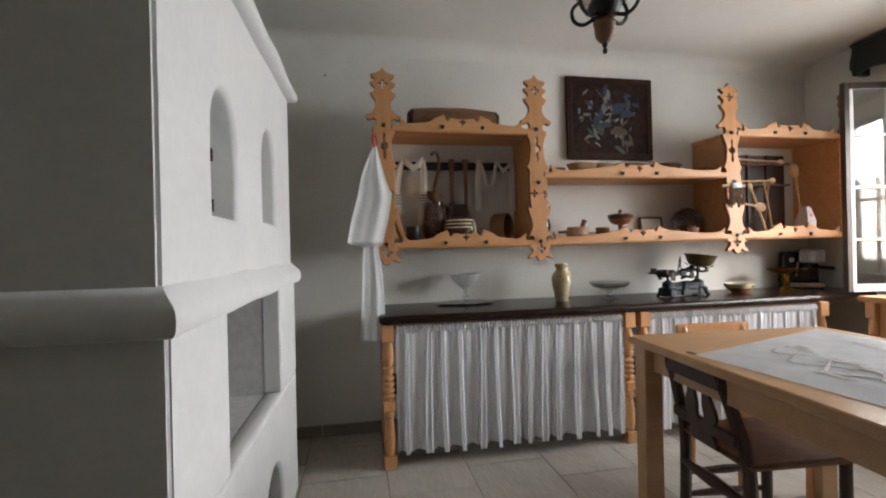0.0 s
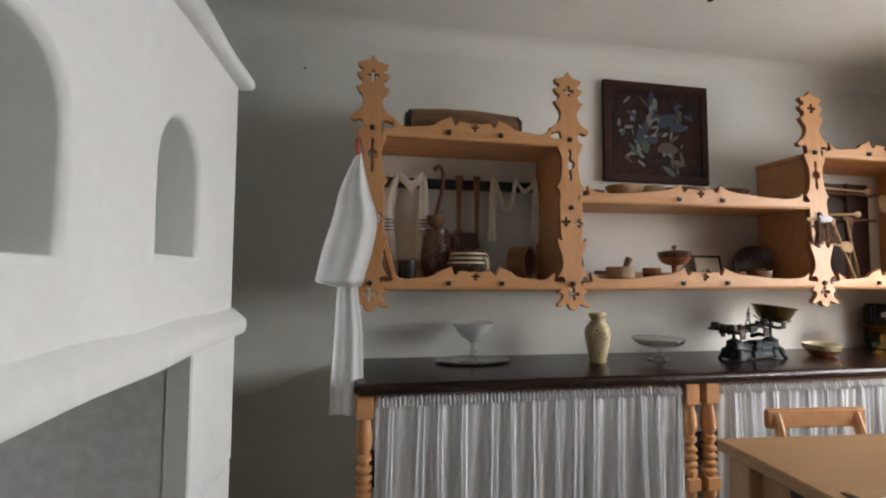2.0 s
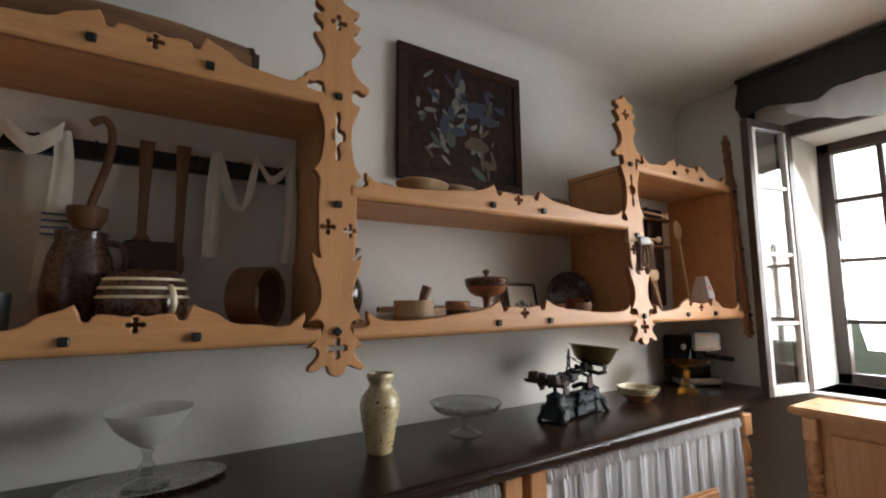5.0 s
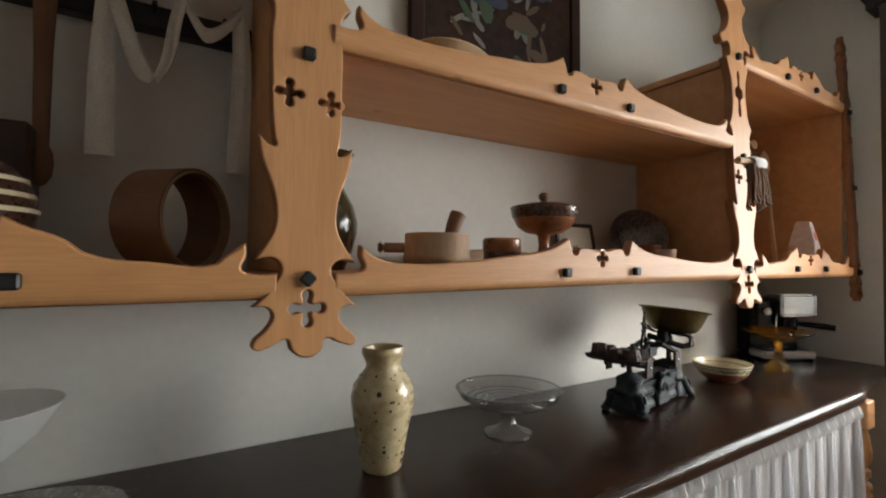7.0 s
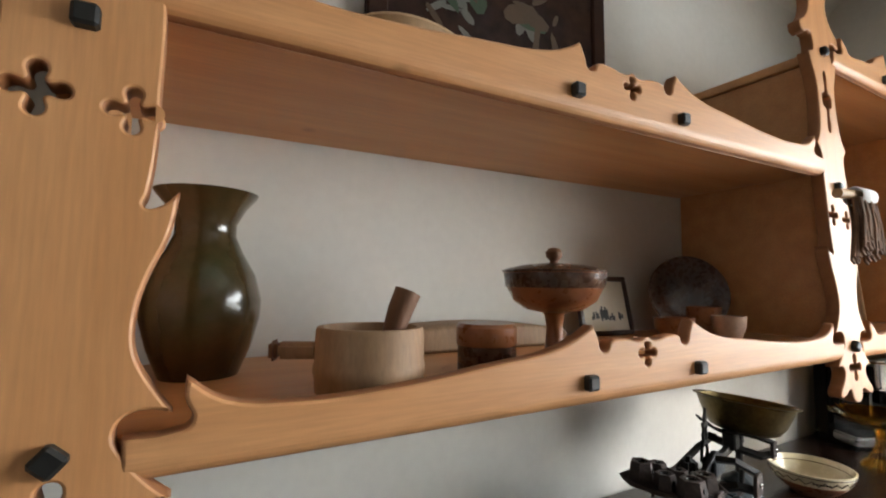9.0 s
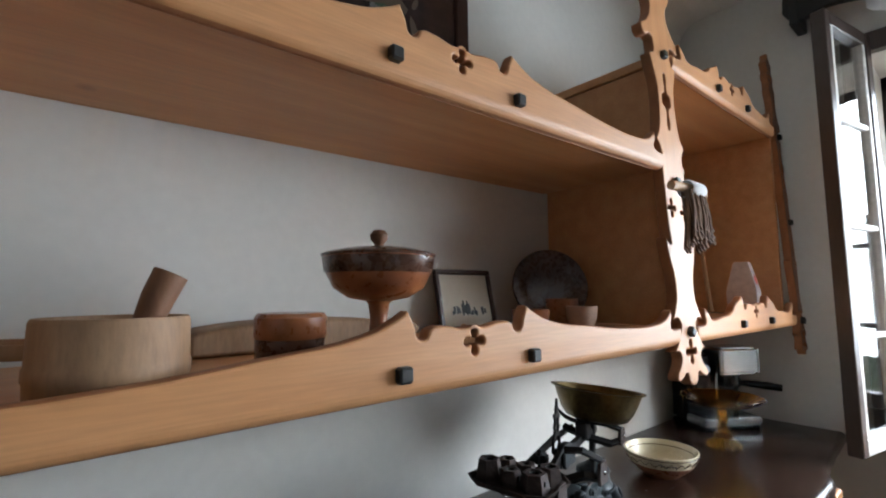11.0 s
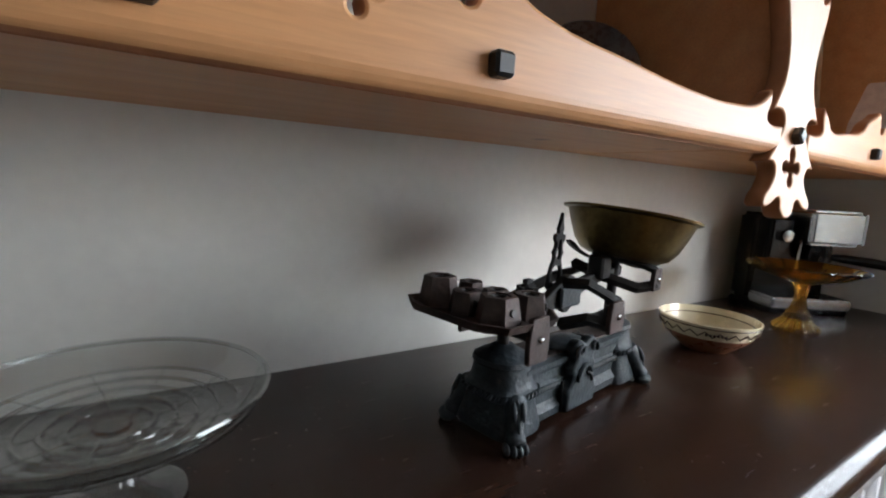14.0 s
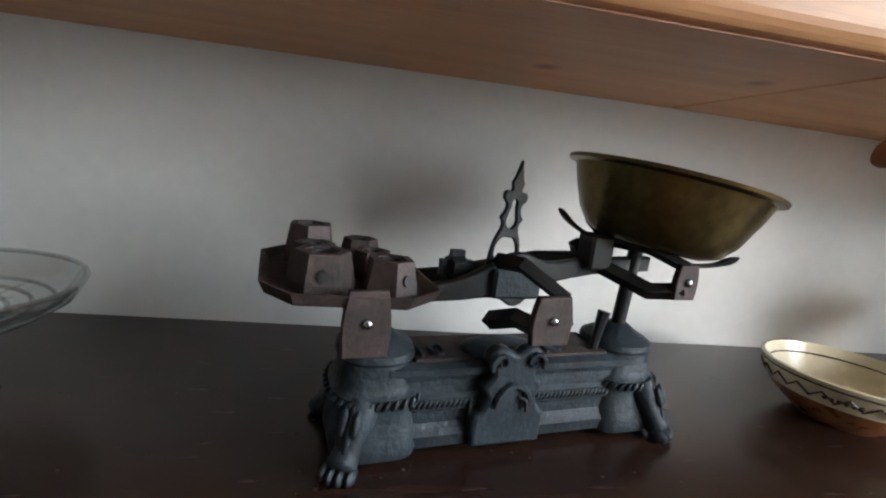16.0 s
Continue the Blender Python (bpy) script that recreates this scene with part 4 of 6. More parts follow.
def scale():
    e = thing("weighing_scale", *SCALE, "antique grey cast iron kitchen scale with lion feet and brass pan", "scale")
    # plinth: one moulded section drawn out along the scale
    half = [(-0.037, 0.009), (-0.038, 0.020), (-0.034, 0.025), (-0.0315, 0.030), (-0.0315, 0.041), (-0.0345, 0.044), (-0.0345, 0.055), (-0.0315, 0.058), (-0.0305, 0.070), (-0.032, 0.075), (-0.035, 0.077), (-0.035, 0.083), (-0.027, 0.087)]
    sec = half + [(-d, z) for d, z in reversed(half)]
    bm = bmesh.new()
    rows = [[bm.verts.new((x, d, z)) for d, z in sec] for x in (-0.128, -0.06, 0.06, 0.128)]
    for a, b in zip(rows, rows[1:]):
        for k in range(len(sec)):
            bm.faces.new((a[k], a[(k + 1) % len(sec)], b[(k + 1) % len(sec)], b[k]))
    bm.faces.new(rows[0]), bm.faces.new(rows[-1][::-1])
    bmesh.ops.recalc_face_normals(bm, faces=bm.faces)
    plinth = part("plinth", bm, IRON, e, "moulded grey-blue painted cast iron plinth")
    bm = bmesh.new()
    for k in range(44):
        x = -0.104 + 0.208 * k / 43
        if abs(x + 0.014) > 0.034:
            bmesh.ops.create_icosphere(bm, subdivisions=1, radius=1, matrix=pose(x, -0.0345, 0.0495, 0, 38, 0) @ Matrix.Diagonal((0.0021, 0.0028, 0.0052, 1)))
    tagged(part("rope_moulding", bm, IRON, plinth, "row of slanting cast beads", smooth=True), kind="stuff")
    # medallion in the middle of the front
    me = plate([[(-0.036, 0.0, "s"), (0.036, 0.0, "s"), (0.037, 0.030, "s"), (0.030, 0.036), (0.026, 0.048), (0.030, 0.058), (0.022, 0.070), (0.029, 0.084), (0.024, 0.094), (0.012, 0.096), (0, 0.090), (-0.012, 0.096), (-0.024, 0.094), (-0.029, 0.084), (-0.022, 0.070), (-0.030, 0.058), (-0.026, 0.048), (-0.030, 0.036), (-0.037, 0.030, "s")]], 0.016, 0.004)
    med = board("medallion", me, IRON, e, -0.014, -0.048, 0.010, "cast scrolled medallion")
    for sg in (-1, 1):
        turns = [(sg * (0.017 + (0.011 - 0.0011 * t) * math.cos(0.75 * t - 0.6)), -0.0025, 0.083 + (0.011 - 0.0011 * t) * math.sin(0.75 * t - 0.6)) for t in range(10)]
        part("scroll", tube(turns, [0.0029 - 0.00018 * t for t in range(10)], 6), IRON, med, smooth=True)
    part("arch_moulding", tube([(0.017 * math.cos(a), -0.002, 0.040 + 0.021 * math.sin(a)) for a in (math.pi * k / 12 for k in range(13))], 0.0032, 6), IRON, med, smooth=True)
    part("hook", tube(spline([(0.006, -0.001, 0.048), (0.012, -0.004, 0.046), (0.013, -0.005, 0.036)], 3), 0.0022, 6), BLACKIRON, med, smooth=True)
    part("seam", box(-0.0525, -0.050, -0.0395, -0.036, 0.010, 0.052, 0), BLACKIRON, e, "dark open seam beside the medallion")
    # bell-shaped ends on lion feet
    prof = [(0, 0.006), (0.038, 0.006), (0.0395, 0.013), (0.038, 0.022), (0.0365, 0.034), (0.0355, 0.046), (0.036, 0.050), (0.0385, 0.052), (0.0385, 0.061), (0.0350, 0.064), (0.0335, 0.069), (0.0325, 0.078), (0.0325, 0.087), (0.0350, 0.090), (0.0345, 0.096), (0.029, 0.100), (0.019, 0.105), (0.012, 0.111), (0, 0.112)]
    for sg in (-1, 1):
        end = part("bell_end", bell(prof, 40, 4.5, 1.22, Matrix.Translation((sg * 0.135, 0, 0))), IRON, e, "flared cast end of the plinth", smooth=True)
        bm = bmesh.new()
        for k in range(34):
            a = 2 * math.pi * k / 34
            bmesh.ops.create_icosphere(bm, subdivisions=1, radius=1, matrix=Matrix.Translation((sg * 0.135 + 0.0405 * math.cos(a) * (abs(math.cos(a)) ** 3 + abs(math.sin(a)) ** 3) ** (-1 / 3), 0.0445 * math.sin(a) * (abs(math.cos(a)) ** 3 + abs(math.sin(a)) ** 3) ** (-1 / 3), 0.0565)) @ Matrix.Rotation(a + math.pi / 2, 4, "Z") @ Matrix.Rotation(radians(35), 4, "Y") @ Matrix.Diagonal((0.0026, 0.003, 0.0058, 1)))
        tagged(part("rope_moulding", bm, IRON, end, smooth=True), kind="stuff")
        for d in (-1, 1):
            out = Vector((sg * 0.55, d * 0.83, 0)).normalized()
            side = Vector((-out.y, out.x, 0))
            q = [(sg * 0.148, d * 0.032, 0.056), (sg * 0.153, d * 0.038, 0.044), (sg * 0.158, d * 0.0435, 0.031), (sg * 0.162, d * 0.048, 0.020), (sg * 0.166, d * 0.052, 0.013), (sg * 0.169, d * 0.056, 0.009)]
            paw = part("lion_foot", tube(spline(q, 4), [0.0135, 0.0145, 0.015, 0.0152, 0.015, 0.0145, 0.014, 0.0132, 0.0125, 0.012, 0.0116, 0.0114, 0.0116, 0.012, 0.0124, 0.0126, 0.0126, 0.0122, 0.0114, 0.010, 0.0075], 14), IRON, e, "cast lion-paw foot", smooth=True)
            for t in range(4):
                off = (t - 1.5) * 0.0074
                c = Vector((sg * 0.171, d * 0.0585, 0.0072)) + side * off - out * (0.003 * abs(t - 1.5))
                bm = bmesh.new()
                bmesh.ops.create_icosphere(bm, subdivisions=2, radius=1, matrix=Matrix.Translation(c) @ Matrix.Rotation(math.atan2(out.y, out.x), 4, "Z") @ Matrix.Diagonal((0.0105, 0.0041, 0.0072, 1)))
                part("toe", bm, IRON, paw, smooth=True)
            for off, h in ((-0.0055, 0.040), (0.0, 0.026), (0.0055, 0.040)):
                mid = Vector((sg * 0.155, d * 0.040, (h + 0.056) / 2)) + out * 0.0128 + side * off
                bm = bmesh.new()
                bmesh.ops.create_icosphere(bm, subdivisions=2, radius=1, matrix=Matrix.Translation(mid) @ Matrix.Rotation(math.atan2(out.y, out.x), 4, "Z") @ Matrix.Rotation(radians(-22), 4, "Y") @ Matrix.Diagonal((0.0036, 0.0034, (0.060 - h) / 1.7, 1)))
                part("acanthus", bm, IRON, paw, smooth=True)
    # raised numerals on the deck
    for txt, x in (("10", -0.088), ("K", 0.040)):
        cu = bpy.data.curves.new("numeral", "FONT")
        cu.body, cu.size, cu.extrude, cu.align_x = txt, 0.034, 0.002, "CENTER"
        ob = new("numeral", cu)
        me = bpy.data.meshes.new_from_object(ob.evaluated_get(bpy.context.evaluated_depsgraph_get()))
        bpy.data.objects.remove(ob)
        me.transform(Matrix.Translation((x, -0.022, 0.0915)))
        me.materials.append(IRON)
        o2 = new("numeral", me)
        o2.parent = e
        tagged(o2, label="raised cast characters " + txt)
    part("deck", box(-0.104, 0.104, -0.0275, 0.0275, 0.0862, 0.0895, 0.001), RUST, e, "dull brownish top of the plinth")
    bm = bmesh.new()
    bmesh.ops.create_icosphere(bm, subdivisions=3, radius=1, matrix=Matrix.Translation((-0.012, -0.008, 0.088)) @ Matrix.Diagonal((0.044, 0.026, 0.012, 1)))
    part("cast_shell", bm, IRON, e, "rounded cast bearing housing", smooth=True)
    base = set(e.children)
    # columns
    part("column", tube([(0.135, 0.0, 0.092), (0.141, 0, 0.19)], 0.0078, 12), BLACKIRON, e, smooth=True)
    part("column", tube([(-0.135, 0.0, 0.092), (-0.142, 0, 0.140)], 0.0078, 12), BLACKIRON, e, smooth=True)
    part("lever_stub", tube([(0.092, -0.018, 0.074), (0.094, -0.018, 0.095), (0.098, -0.018, 0.118)], [0.004, 0.005, 0.0065], 8), BLACKIRON, e)
    # beam: higher on the pan's side
    me = plate([[(-0.175, 0.118, "s"), (-0.06, 0.124), (-0.02, 0.126), (0.0, 0.118), (0.02, 0.134), (0.06, 0.148), (0.16, 0.158, "s"), (0.16, 0.174, "s"), (0.07, 0.168), (0.03, 0.164), (0.0, 0.172), (-0.03, 0.158), (-0.07, 0.142), (-0.175, 0.132, "s")]], 0.012, 0.002)
    board("beam", me, BLACKIRON, e, 0, -0.004, 0, "black iron balance beam tipped towards the weights")
    me = plate([[(-0.175, 0.118, "s"), (-0.06, 0.126, "s"), (0.06, 0.150, "s"), (0.15, 0.158, "s"), (0.15, 0.168, "s"), (0.05, 0.164, "s"), (-0.06, 0.142, "s"), (-0.175, 0.130, "s")]], 0.008, 0.002)
    board("beam", me, BLACKIRON, e, 0, 0.05, 0)
    part("bent_arm", tube([(-0.03, -0.012, 0.166), (-0.022, -0.045, 0.170), (0.004, -0.074, 0.150), (0.006, -0.078, 0.128)], 0.0075, 4), BLACKIRON, e)
    part("bent_arm", tube([(-0.03, -0.012, 0.108), (-0.025, -0.05, 0.124), (-0.005, -0.074, 0.118)], 0.009, 4), BLACKIRON, e)
    part("gusset", box(-0.03, 0.022, -0.012, -0.006, 0.128, 0.158, 0.004), IRON, e)
    def bracket(s, d, z0, z1, w, name="bracket"):
        me = plate([[(-w, 0, "s"), (w, 0, "s"), (w * 1.08, (z1 - z0) * 0.5), (w * 0.86, z1 - z0, "s"), (-w * 0.86, z1 - z0, "s"), (-w * 1.08, (z1 - z0) * 0.5)]], 0.007, 0.001)
        b = board(name, me, RUST, e, s, d - 0.004, z0, "rusty bolted plate")
        bm = bmesh.new()
        bmesh.ops.create_icosphere(bm, subdivisions=2, radius=1, matrix=Matrix.Translation((0, -0.001, (z1 - z0) * 0.52)) @ Matrix.Diagonal((0.0042, 0.003, 0.0042, 1)))
        part("bolt", bm, STEEL, b, smooth=True)
    bracket(-0.159, -0.064, 0.100, 0.152, 0.017)
    bracket(-0.140, 0.060, 0.100, 0.150, 0.014)
    bracket(-0.010, -0.080, 0.112, 0.153, 0.0175)
    bracket(0.143, -0.066, 0.147, 0.181, 0.0125)
    part("yoke", tube([(0.143, -0.066, 0.155), (0.118, -0.05, 0.150), (0.092, 0.0, 0.164), (0.098, 0.05, 0.175)], 0.0085, 4), BLACKIRON, e)
    part("yoke", tube([(0.143, -0.066, 0.178), (0.120, -0.04, 0.190), (0.100, 0.02, 0.196)], 0.006, 4), BLACKIRON, e)
    part("yoke_block", box(0.072, 0.100, -0.015, 0.012, 0.160, 0.196, 0.003), BLACKIRON, e)
    part("yoke", box(-0.172, -0.150, -0.06, 0.06, 0.124, 0.136, 0.002), BLACKIRON, e)
    # pointer
    ring = [(0.015, 0), (0.0165, 0.012), (0.014, 0.03), (0.009, 0.044), (0.0095, 0.048), (0.012, 0.053), (0.009, 0.058), (0.008, 0.066), (0.0125, 0.072), (0.011, 0.079), (0.0055, 0.080), (0.0062, 0.088), (0.004, 0.093), (0.0015, 0.104)]
    hole = [(0.0095, 0.010), (0.008, 0.032), (0, 0.034), (-0.008, 0.032), (-0.0095, 0.010), (0, 0.008)]
    me = plate([[(x, z) for x, z in ring] + [(0, 0.110, "s")] + [(-x, z) for x, z in reversed(ring)], hole, [(0.0035, 0.044), (0.0032, 0.062), (0, 0.072), (-0.0032, 0.062), (-0.0035, 0.044)]], 0.006, 0.001)
    p = board("pointer", me, BLACKIRON, e, -0.010, 0.014, 0.150, "ornate pierced pointer")
    p.rotation_euler = (0, radians(4), 0)
    part("pointer_foot", box(-0.022, 0.006, 0.004, 0.018, 0.126, 0.152, 0.002), IRON, e)
    part("counter_pointer", box(-0.070, -0.036, 0.016, 0.044, 0.130, 0.166, 0.010, None, 3), BLACKIRON, e)
    # tray for the weights
    me_o = [(-0.078, -0.045), (-0.055, -0.07), (0.042, -0.07), (0.078, -0.045), (0.078, 0.045), (0.042, 0.07), (-0.055, 0.07), (-0.078, 0.045)]
    bm = bmesh.new()
    lo, up, inn = ([bm.verts.new((k * x, k * y, z)) for x, y in me_o] for k, z in ((1, 0.0), (1.07, 0.010), (1.03, 0.010)))
    ins = [bm.verts.new((0.96 * x, 0.96 * y, 0.004)) for x, y in me_o]
    for a, b in ((lo, up), (up, inn), (inn, ins)):
        for k in range(8):
            bm.faces.new((a[k], a[(k + 1) % 8], b[(k + 1) % 8], b[k]))
    bm.faces.new(lo[::-1]), bm.faces.new(ins)
    bmesh.ops.recalc_face_normals(bm, faces=bm.faces)
    tr = part("weight_tray", bm, RUST, e, "rusty octagonal iron tray")
    tr.matrix_basis = pose(-0.164, 0.014, 0.1375, 0, 2.5, 0) @ Matrix.Diagonal((0.86, 1.10, 1, 1))
    # pan and its carrier
    tilt = pose(0.149, -0.006, 0.181, 2, 8.5, 0)
    pan = [(0, 0.0), (0.052, 0.002), (0.068, 0.008), (0.080, 0.022), (0.091, 0.045), (0.098, 0.062), (0.106, 0.064), (0.107, 0.067), (0.097, 0.066), (0.089, 0.047), (0.077, 0.024), (0.064, 0.011), (0.05, 0.006), (0, 0.005)]
    p = part("pan", lathe(pan, 48, wave=lambda a, r, z: 0.0012 * math.sin(3 * a + 20 * z) + 0.0006 * math.sin(7 * a)), BRASS, e, "tarnished brass pan", smooth=True)
    p.matrix_basis = tilt @ pose(0, 0, 0.004) @ Matrix.Diagonal((1, 1, 1.12, 1))
    for a in (-0.3, math.pi - 0.5, math.pi / 2 + 0.1):
        q = [(0.0, 0.0), (0.045, -0.003), (0.078, 0.005), (0.101, 0.019)]
        o = part("pan_arm", tube(spline([(r * math.cos(a), r * math.sin(a), z) for r, z in q], 4), [0.005] * 9 + [0.006, 0.0075, 0.006, 0.003], 8, None, 0.5), BLACKIRON, e, "curved leaf-ended arm", smooth=True)
        o.matrix_basis = tilt
    # the moving parts stand a little above the plinth
    for o in set(e.children) - base:
        o.matrix_basis = Matrix.Translation((0, 0, 0.012)) @ o.matrix_basis
    return e


scale()


def weight(s, d, r, h, turn):
    x, y, z = Matrix.Translation(SCALE[:3]) @ Matrix.Rotation(radians(SCALE[3]), 4, "Z") @ Vector((s, d, 0.1538 - 0.044 * (s + 0.172)))
    e = thing("iron_weight", x, y, z, turn, "rusty hexagonal iron weight standing on the scale tray", "weight", "scale weights")
    part("weight_body", lathe([(0, 0), (r, 0), (r * 0.98, h * 0.25), (r * 0.80, h), (r * 0.52, h), (r * 0.50, h * 0.8), (0, h * 0.78)], 6), RUST, e)
    part("ring", tube([(r * 0.36 * math.cos(t), r * 0.36 * math.sin(t), h * 0.9) for t in (2 * math.pi * k / 12 for k in range(13))], 0.0022, 6), BLACKIRON, e, smooth=True)
    part("lead_plug", lathe([(0, 0), (0.0045, 0), (0.0045, 0.002), (0, 0.002)], 12, Matrix.Translation((0, -r * 0.80, h * 0.5)) @ Matrix.Rotation(radians(80), 4, "X")), BLACKIRON, e)


for s, d, r, h, turn in ((-0.190, -0.031, 0.0265, 0.031, 8), (-0.136, -0.033, 0.0235, 0.029, 40), (-0.192, 0.016, 0.0215, 0.027, 5), (-0.142, 0.013, 0.020, 0.025, 12), (-0.192, 0.062, 0.025, 0.036, 30), (-0.146, 0.052, 0.020, 0.028, 0)):
    weight(s, d, r, h, turn)

# ---- other things on the counter ----
def vase():
    e = thing("ceramic_vase", 1.326, 2.755, 0.92, 20, "cream glazed ceramic vase with dark speckles and crackle", "vase")
    p = [(0, 0.0), (0.036, 0.0), (0.040, 0.006), (0.044, 0.03), (0.053, 0.075), (0.062, 0.12), (0.0645, 0.145), (0.060, 0.168), (0.047, 0.188), (0.036, 0.202), (0.034, 0.212), (0.038, 0.222), (0.0425, 0.230), (0.043, 0.238), (0.040, 0.245), (0.035, 0.243), (0.031, 0.228), (0.028, 0.212), (0.04, 0.188), (0.05, 0.15), (0.03, 0.02), (0, 0.015)]
    body = part("vase_body", lathe(p, 48, wave=lambda a, r, z: 0.0008 * math.sin(5 * a + 30 * z)), CERAMIC, e, smooth=True)
    rnd = random.Random(6)
    def radius(z):
        for (r0, z0), (r1, z1) in zip(p[:14], p[1:14]):
            if z0 <= z <= z1:
                return r0 + (r1 - r0) * (z - z0) / max(1e-6, z1 - z0)
        return 0.04
    bm = bmesh.new()
    for k in range(150):
        z, a = rnd.uniform(0.01, 0.195), rnd.uniform(0, 6.283)
        r = radius(z)
        w = rnd.uniform(0.0008, 0.0026) * (1.9 if k % 8 == 0 else 1)
        c = []
        for t in range(8):
            q = 2 * math.pi * t / 8
            zz = z + w * 1.1 * math.sin(q) * rnd.uniform(0.8, 1.2)
            aa = a + w * math.cos(q) / r
            rr = radius(zz) + 0.0013
            c.append(bm.verts.new((rr * math.cos(aa), rr * math.sin(aa), zz)))
        bm.faces.new(c)
    bmesh.ops.recalc_face_normals(bm, faces=bm.faces)
    tagged(part("glaze_speckle", bm, TERRADARK, body, "dark glaze spots"), kind="stuff")


vase()


def cake_stand():
    e = thing("glass_cake_stand", 1.672, 2.772, 0.92, 0, "clear pressed glass cake stand on a ribbed foot", "cake stand")
    p = [(0, 0.004), (0.046, 0.0), (0.052, 0.001), (0.0525, 0.005), (0.044, 0.010), (0.028, 0.016), (0.019, 0.024), (0.0145, 0.036), (0.0135, 0.050), (0.017, 0.062), (0.030, 0.070), (0.06, 0.077), (0.092, 0.088), (0.110, 0.102), (0.1175, 0.118), (0.1185, 0.122), (0.1160, 0.1225), (0.112, 0.114), (0.104, 0.101), (0.09, 0.0935)]
    p += [(0.082, 0.0925), (0.078, 0.0905), (0.072, 0.0905), (0.068, 0.0885), (0.06, 0.088), (0.056, 0.086), (0.048, 0.0855), (0.044, 0.084), (0.034, 0.0835), (0.03, 0.082), (0.014, 0.0815), (0.012, 0.084), (0, 0.084)]
    p = [(1.09 * a, 0.9 * b) for a, b in p][::-1]
    part("stand", lathe(p, 56, wave=lambda a, r, z: 0.0008 * math.cos(18 * a) if z < 0.07 and r < 0.03 else 0), GLASS, e, smooth=True)
    for r, z, w in ((0.1278, 0.1095, 0.0026), (0.102, 0.0858, 0.0019), (0.084, 0.0826, 0.0019), (0.066, 0.0803, 0.0019), (0.049, 0.0780, 0.0019), (0.032, 0.0758, 0.0019), (0.0565, 0.0030, 0.0016)):
        part("pressed_ring", tube([(r * math.cos(a), r * math.sin(a), z) for a in (2 * math.pi * k / 40 for k in range(41))], w, 6), GLASS, e, smooth=True)
    for k in range(9):
        a = 0.2 + 2 * math.pi * k / 9
        part("cut_rib", tube([(0.02 * math.cos(a), 0.02 * math.sin(a), 0.0757), (0.055 * math.cos(a + 0.12), 0.055 * math.sin(a + 0.12), 0.0798), (0.098 * math.cos(a + 0.2), 0.098 * math.sin(a + 0.2), 0.0887)], 0.0009, 6), GLASS, e)


cake_stand()


def painted_bowl():
    e = thing("painted_bowl", 2.672, 2.772, 0.92, 0, "cream glazed earthenware bowl with zigzag border and terracotta foot", "bowl")
    part("foot_and_belly", lathe([(0, 0.0), (0.044, 0.0), (0.048, 0.004), (0.062, 0.014), (0.079, 0.030), (0.083, 0.0365)], 40), TERRA, e, "terracotta lower wall", smooth=True)
    part("rim_and_inside", lathe([(0.0832, 0.0365), (0.089, 0.050), (0.0935, 0.062), (0.095, 0.066), (0.091, 0.067), (0.086, 0.054), (0.076, 0.034), (0.055, 0.018), (0, 0.014)], 40), CREAM, e, "cream glazed rim and inside", smooth=True)
    n = 44
    pts = [((0.0865 + 0.0042 * (k % 2) + 0.0014) * math.cos(2 * math.pi * k / n), (0.0865 + 0.0042 * (k % 2) + 0.0014) * math.sin(2 * math.pi * k / n), 0.043 + 0.0105 * (k % 2)) for k in range(n + 1)]
    part("zigzag", tube(pts, 0.0013, 5), TERRADARK, e, "dark painted zigzag")
    for r, z in ((0.094, 0.0605), (0.0845, 0.053)):
        part("painted_line", tube([(r * math.cos(t), r * math.sin(t), z) for t in (2 * math.pi * k / 40 for k in range(41))], 0.0011, 5), TERRADARK, e)
    for k in range(12):
        a = 3.6 + 0.075 * k + (0.9 if k > 5 else 0)
        bm = bmesh.new()
        bmesh.ops.create_icosphere(bm, subdivisions=1, radius=0.0028, matrix=Matrix.Translation((0.089 * math.cos(a), 0.089 * math.sin(a), 0.0475)))
        part("painted_dot", bm, TERRADARK, e)


painted_bowl()


def amber_stand():
    e = thing("amber_glass_dish", 3.05, 2.748, 0.92, 0, "amber pressed glass dish on a tall foot", "dish")
    p = [(0, 0.006), (0.04, 0.0), (0.044, 0.002), (0.04, 0.008), (0.026, 0.018), (0.018, 0.034), (0.011, 0.055), (0.010, 0.08), (0.014, 0.092), (0.04, 0.099), (0.07, 0.108), (0.094, 0.120), (0.105, 0.127), (0.103, 0.130), (0.092, 0.124), (0.07, 0.112), (0.04, 0.104), (0, 0.101)]
    p = [(1.15 * r, 1.22 * z) for r, z in p]
    part("dish", lathe(p, 54, wave=lambda a, r, z: (0.004 if r > 0.09 else 0.0016) * math.cos(18 * a)), AMBER, e, smooth=True)


amber_stand()


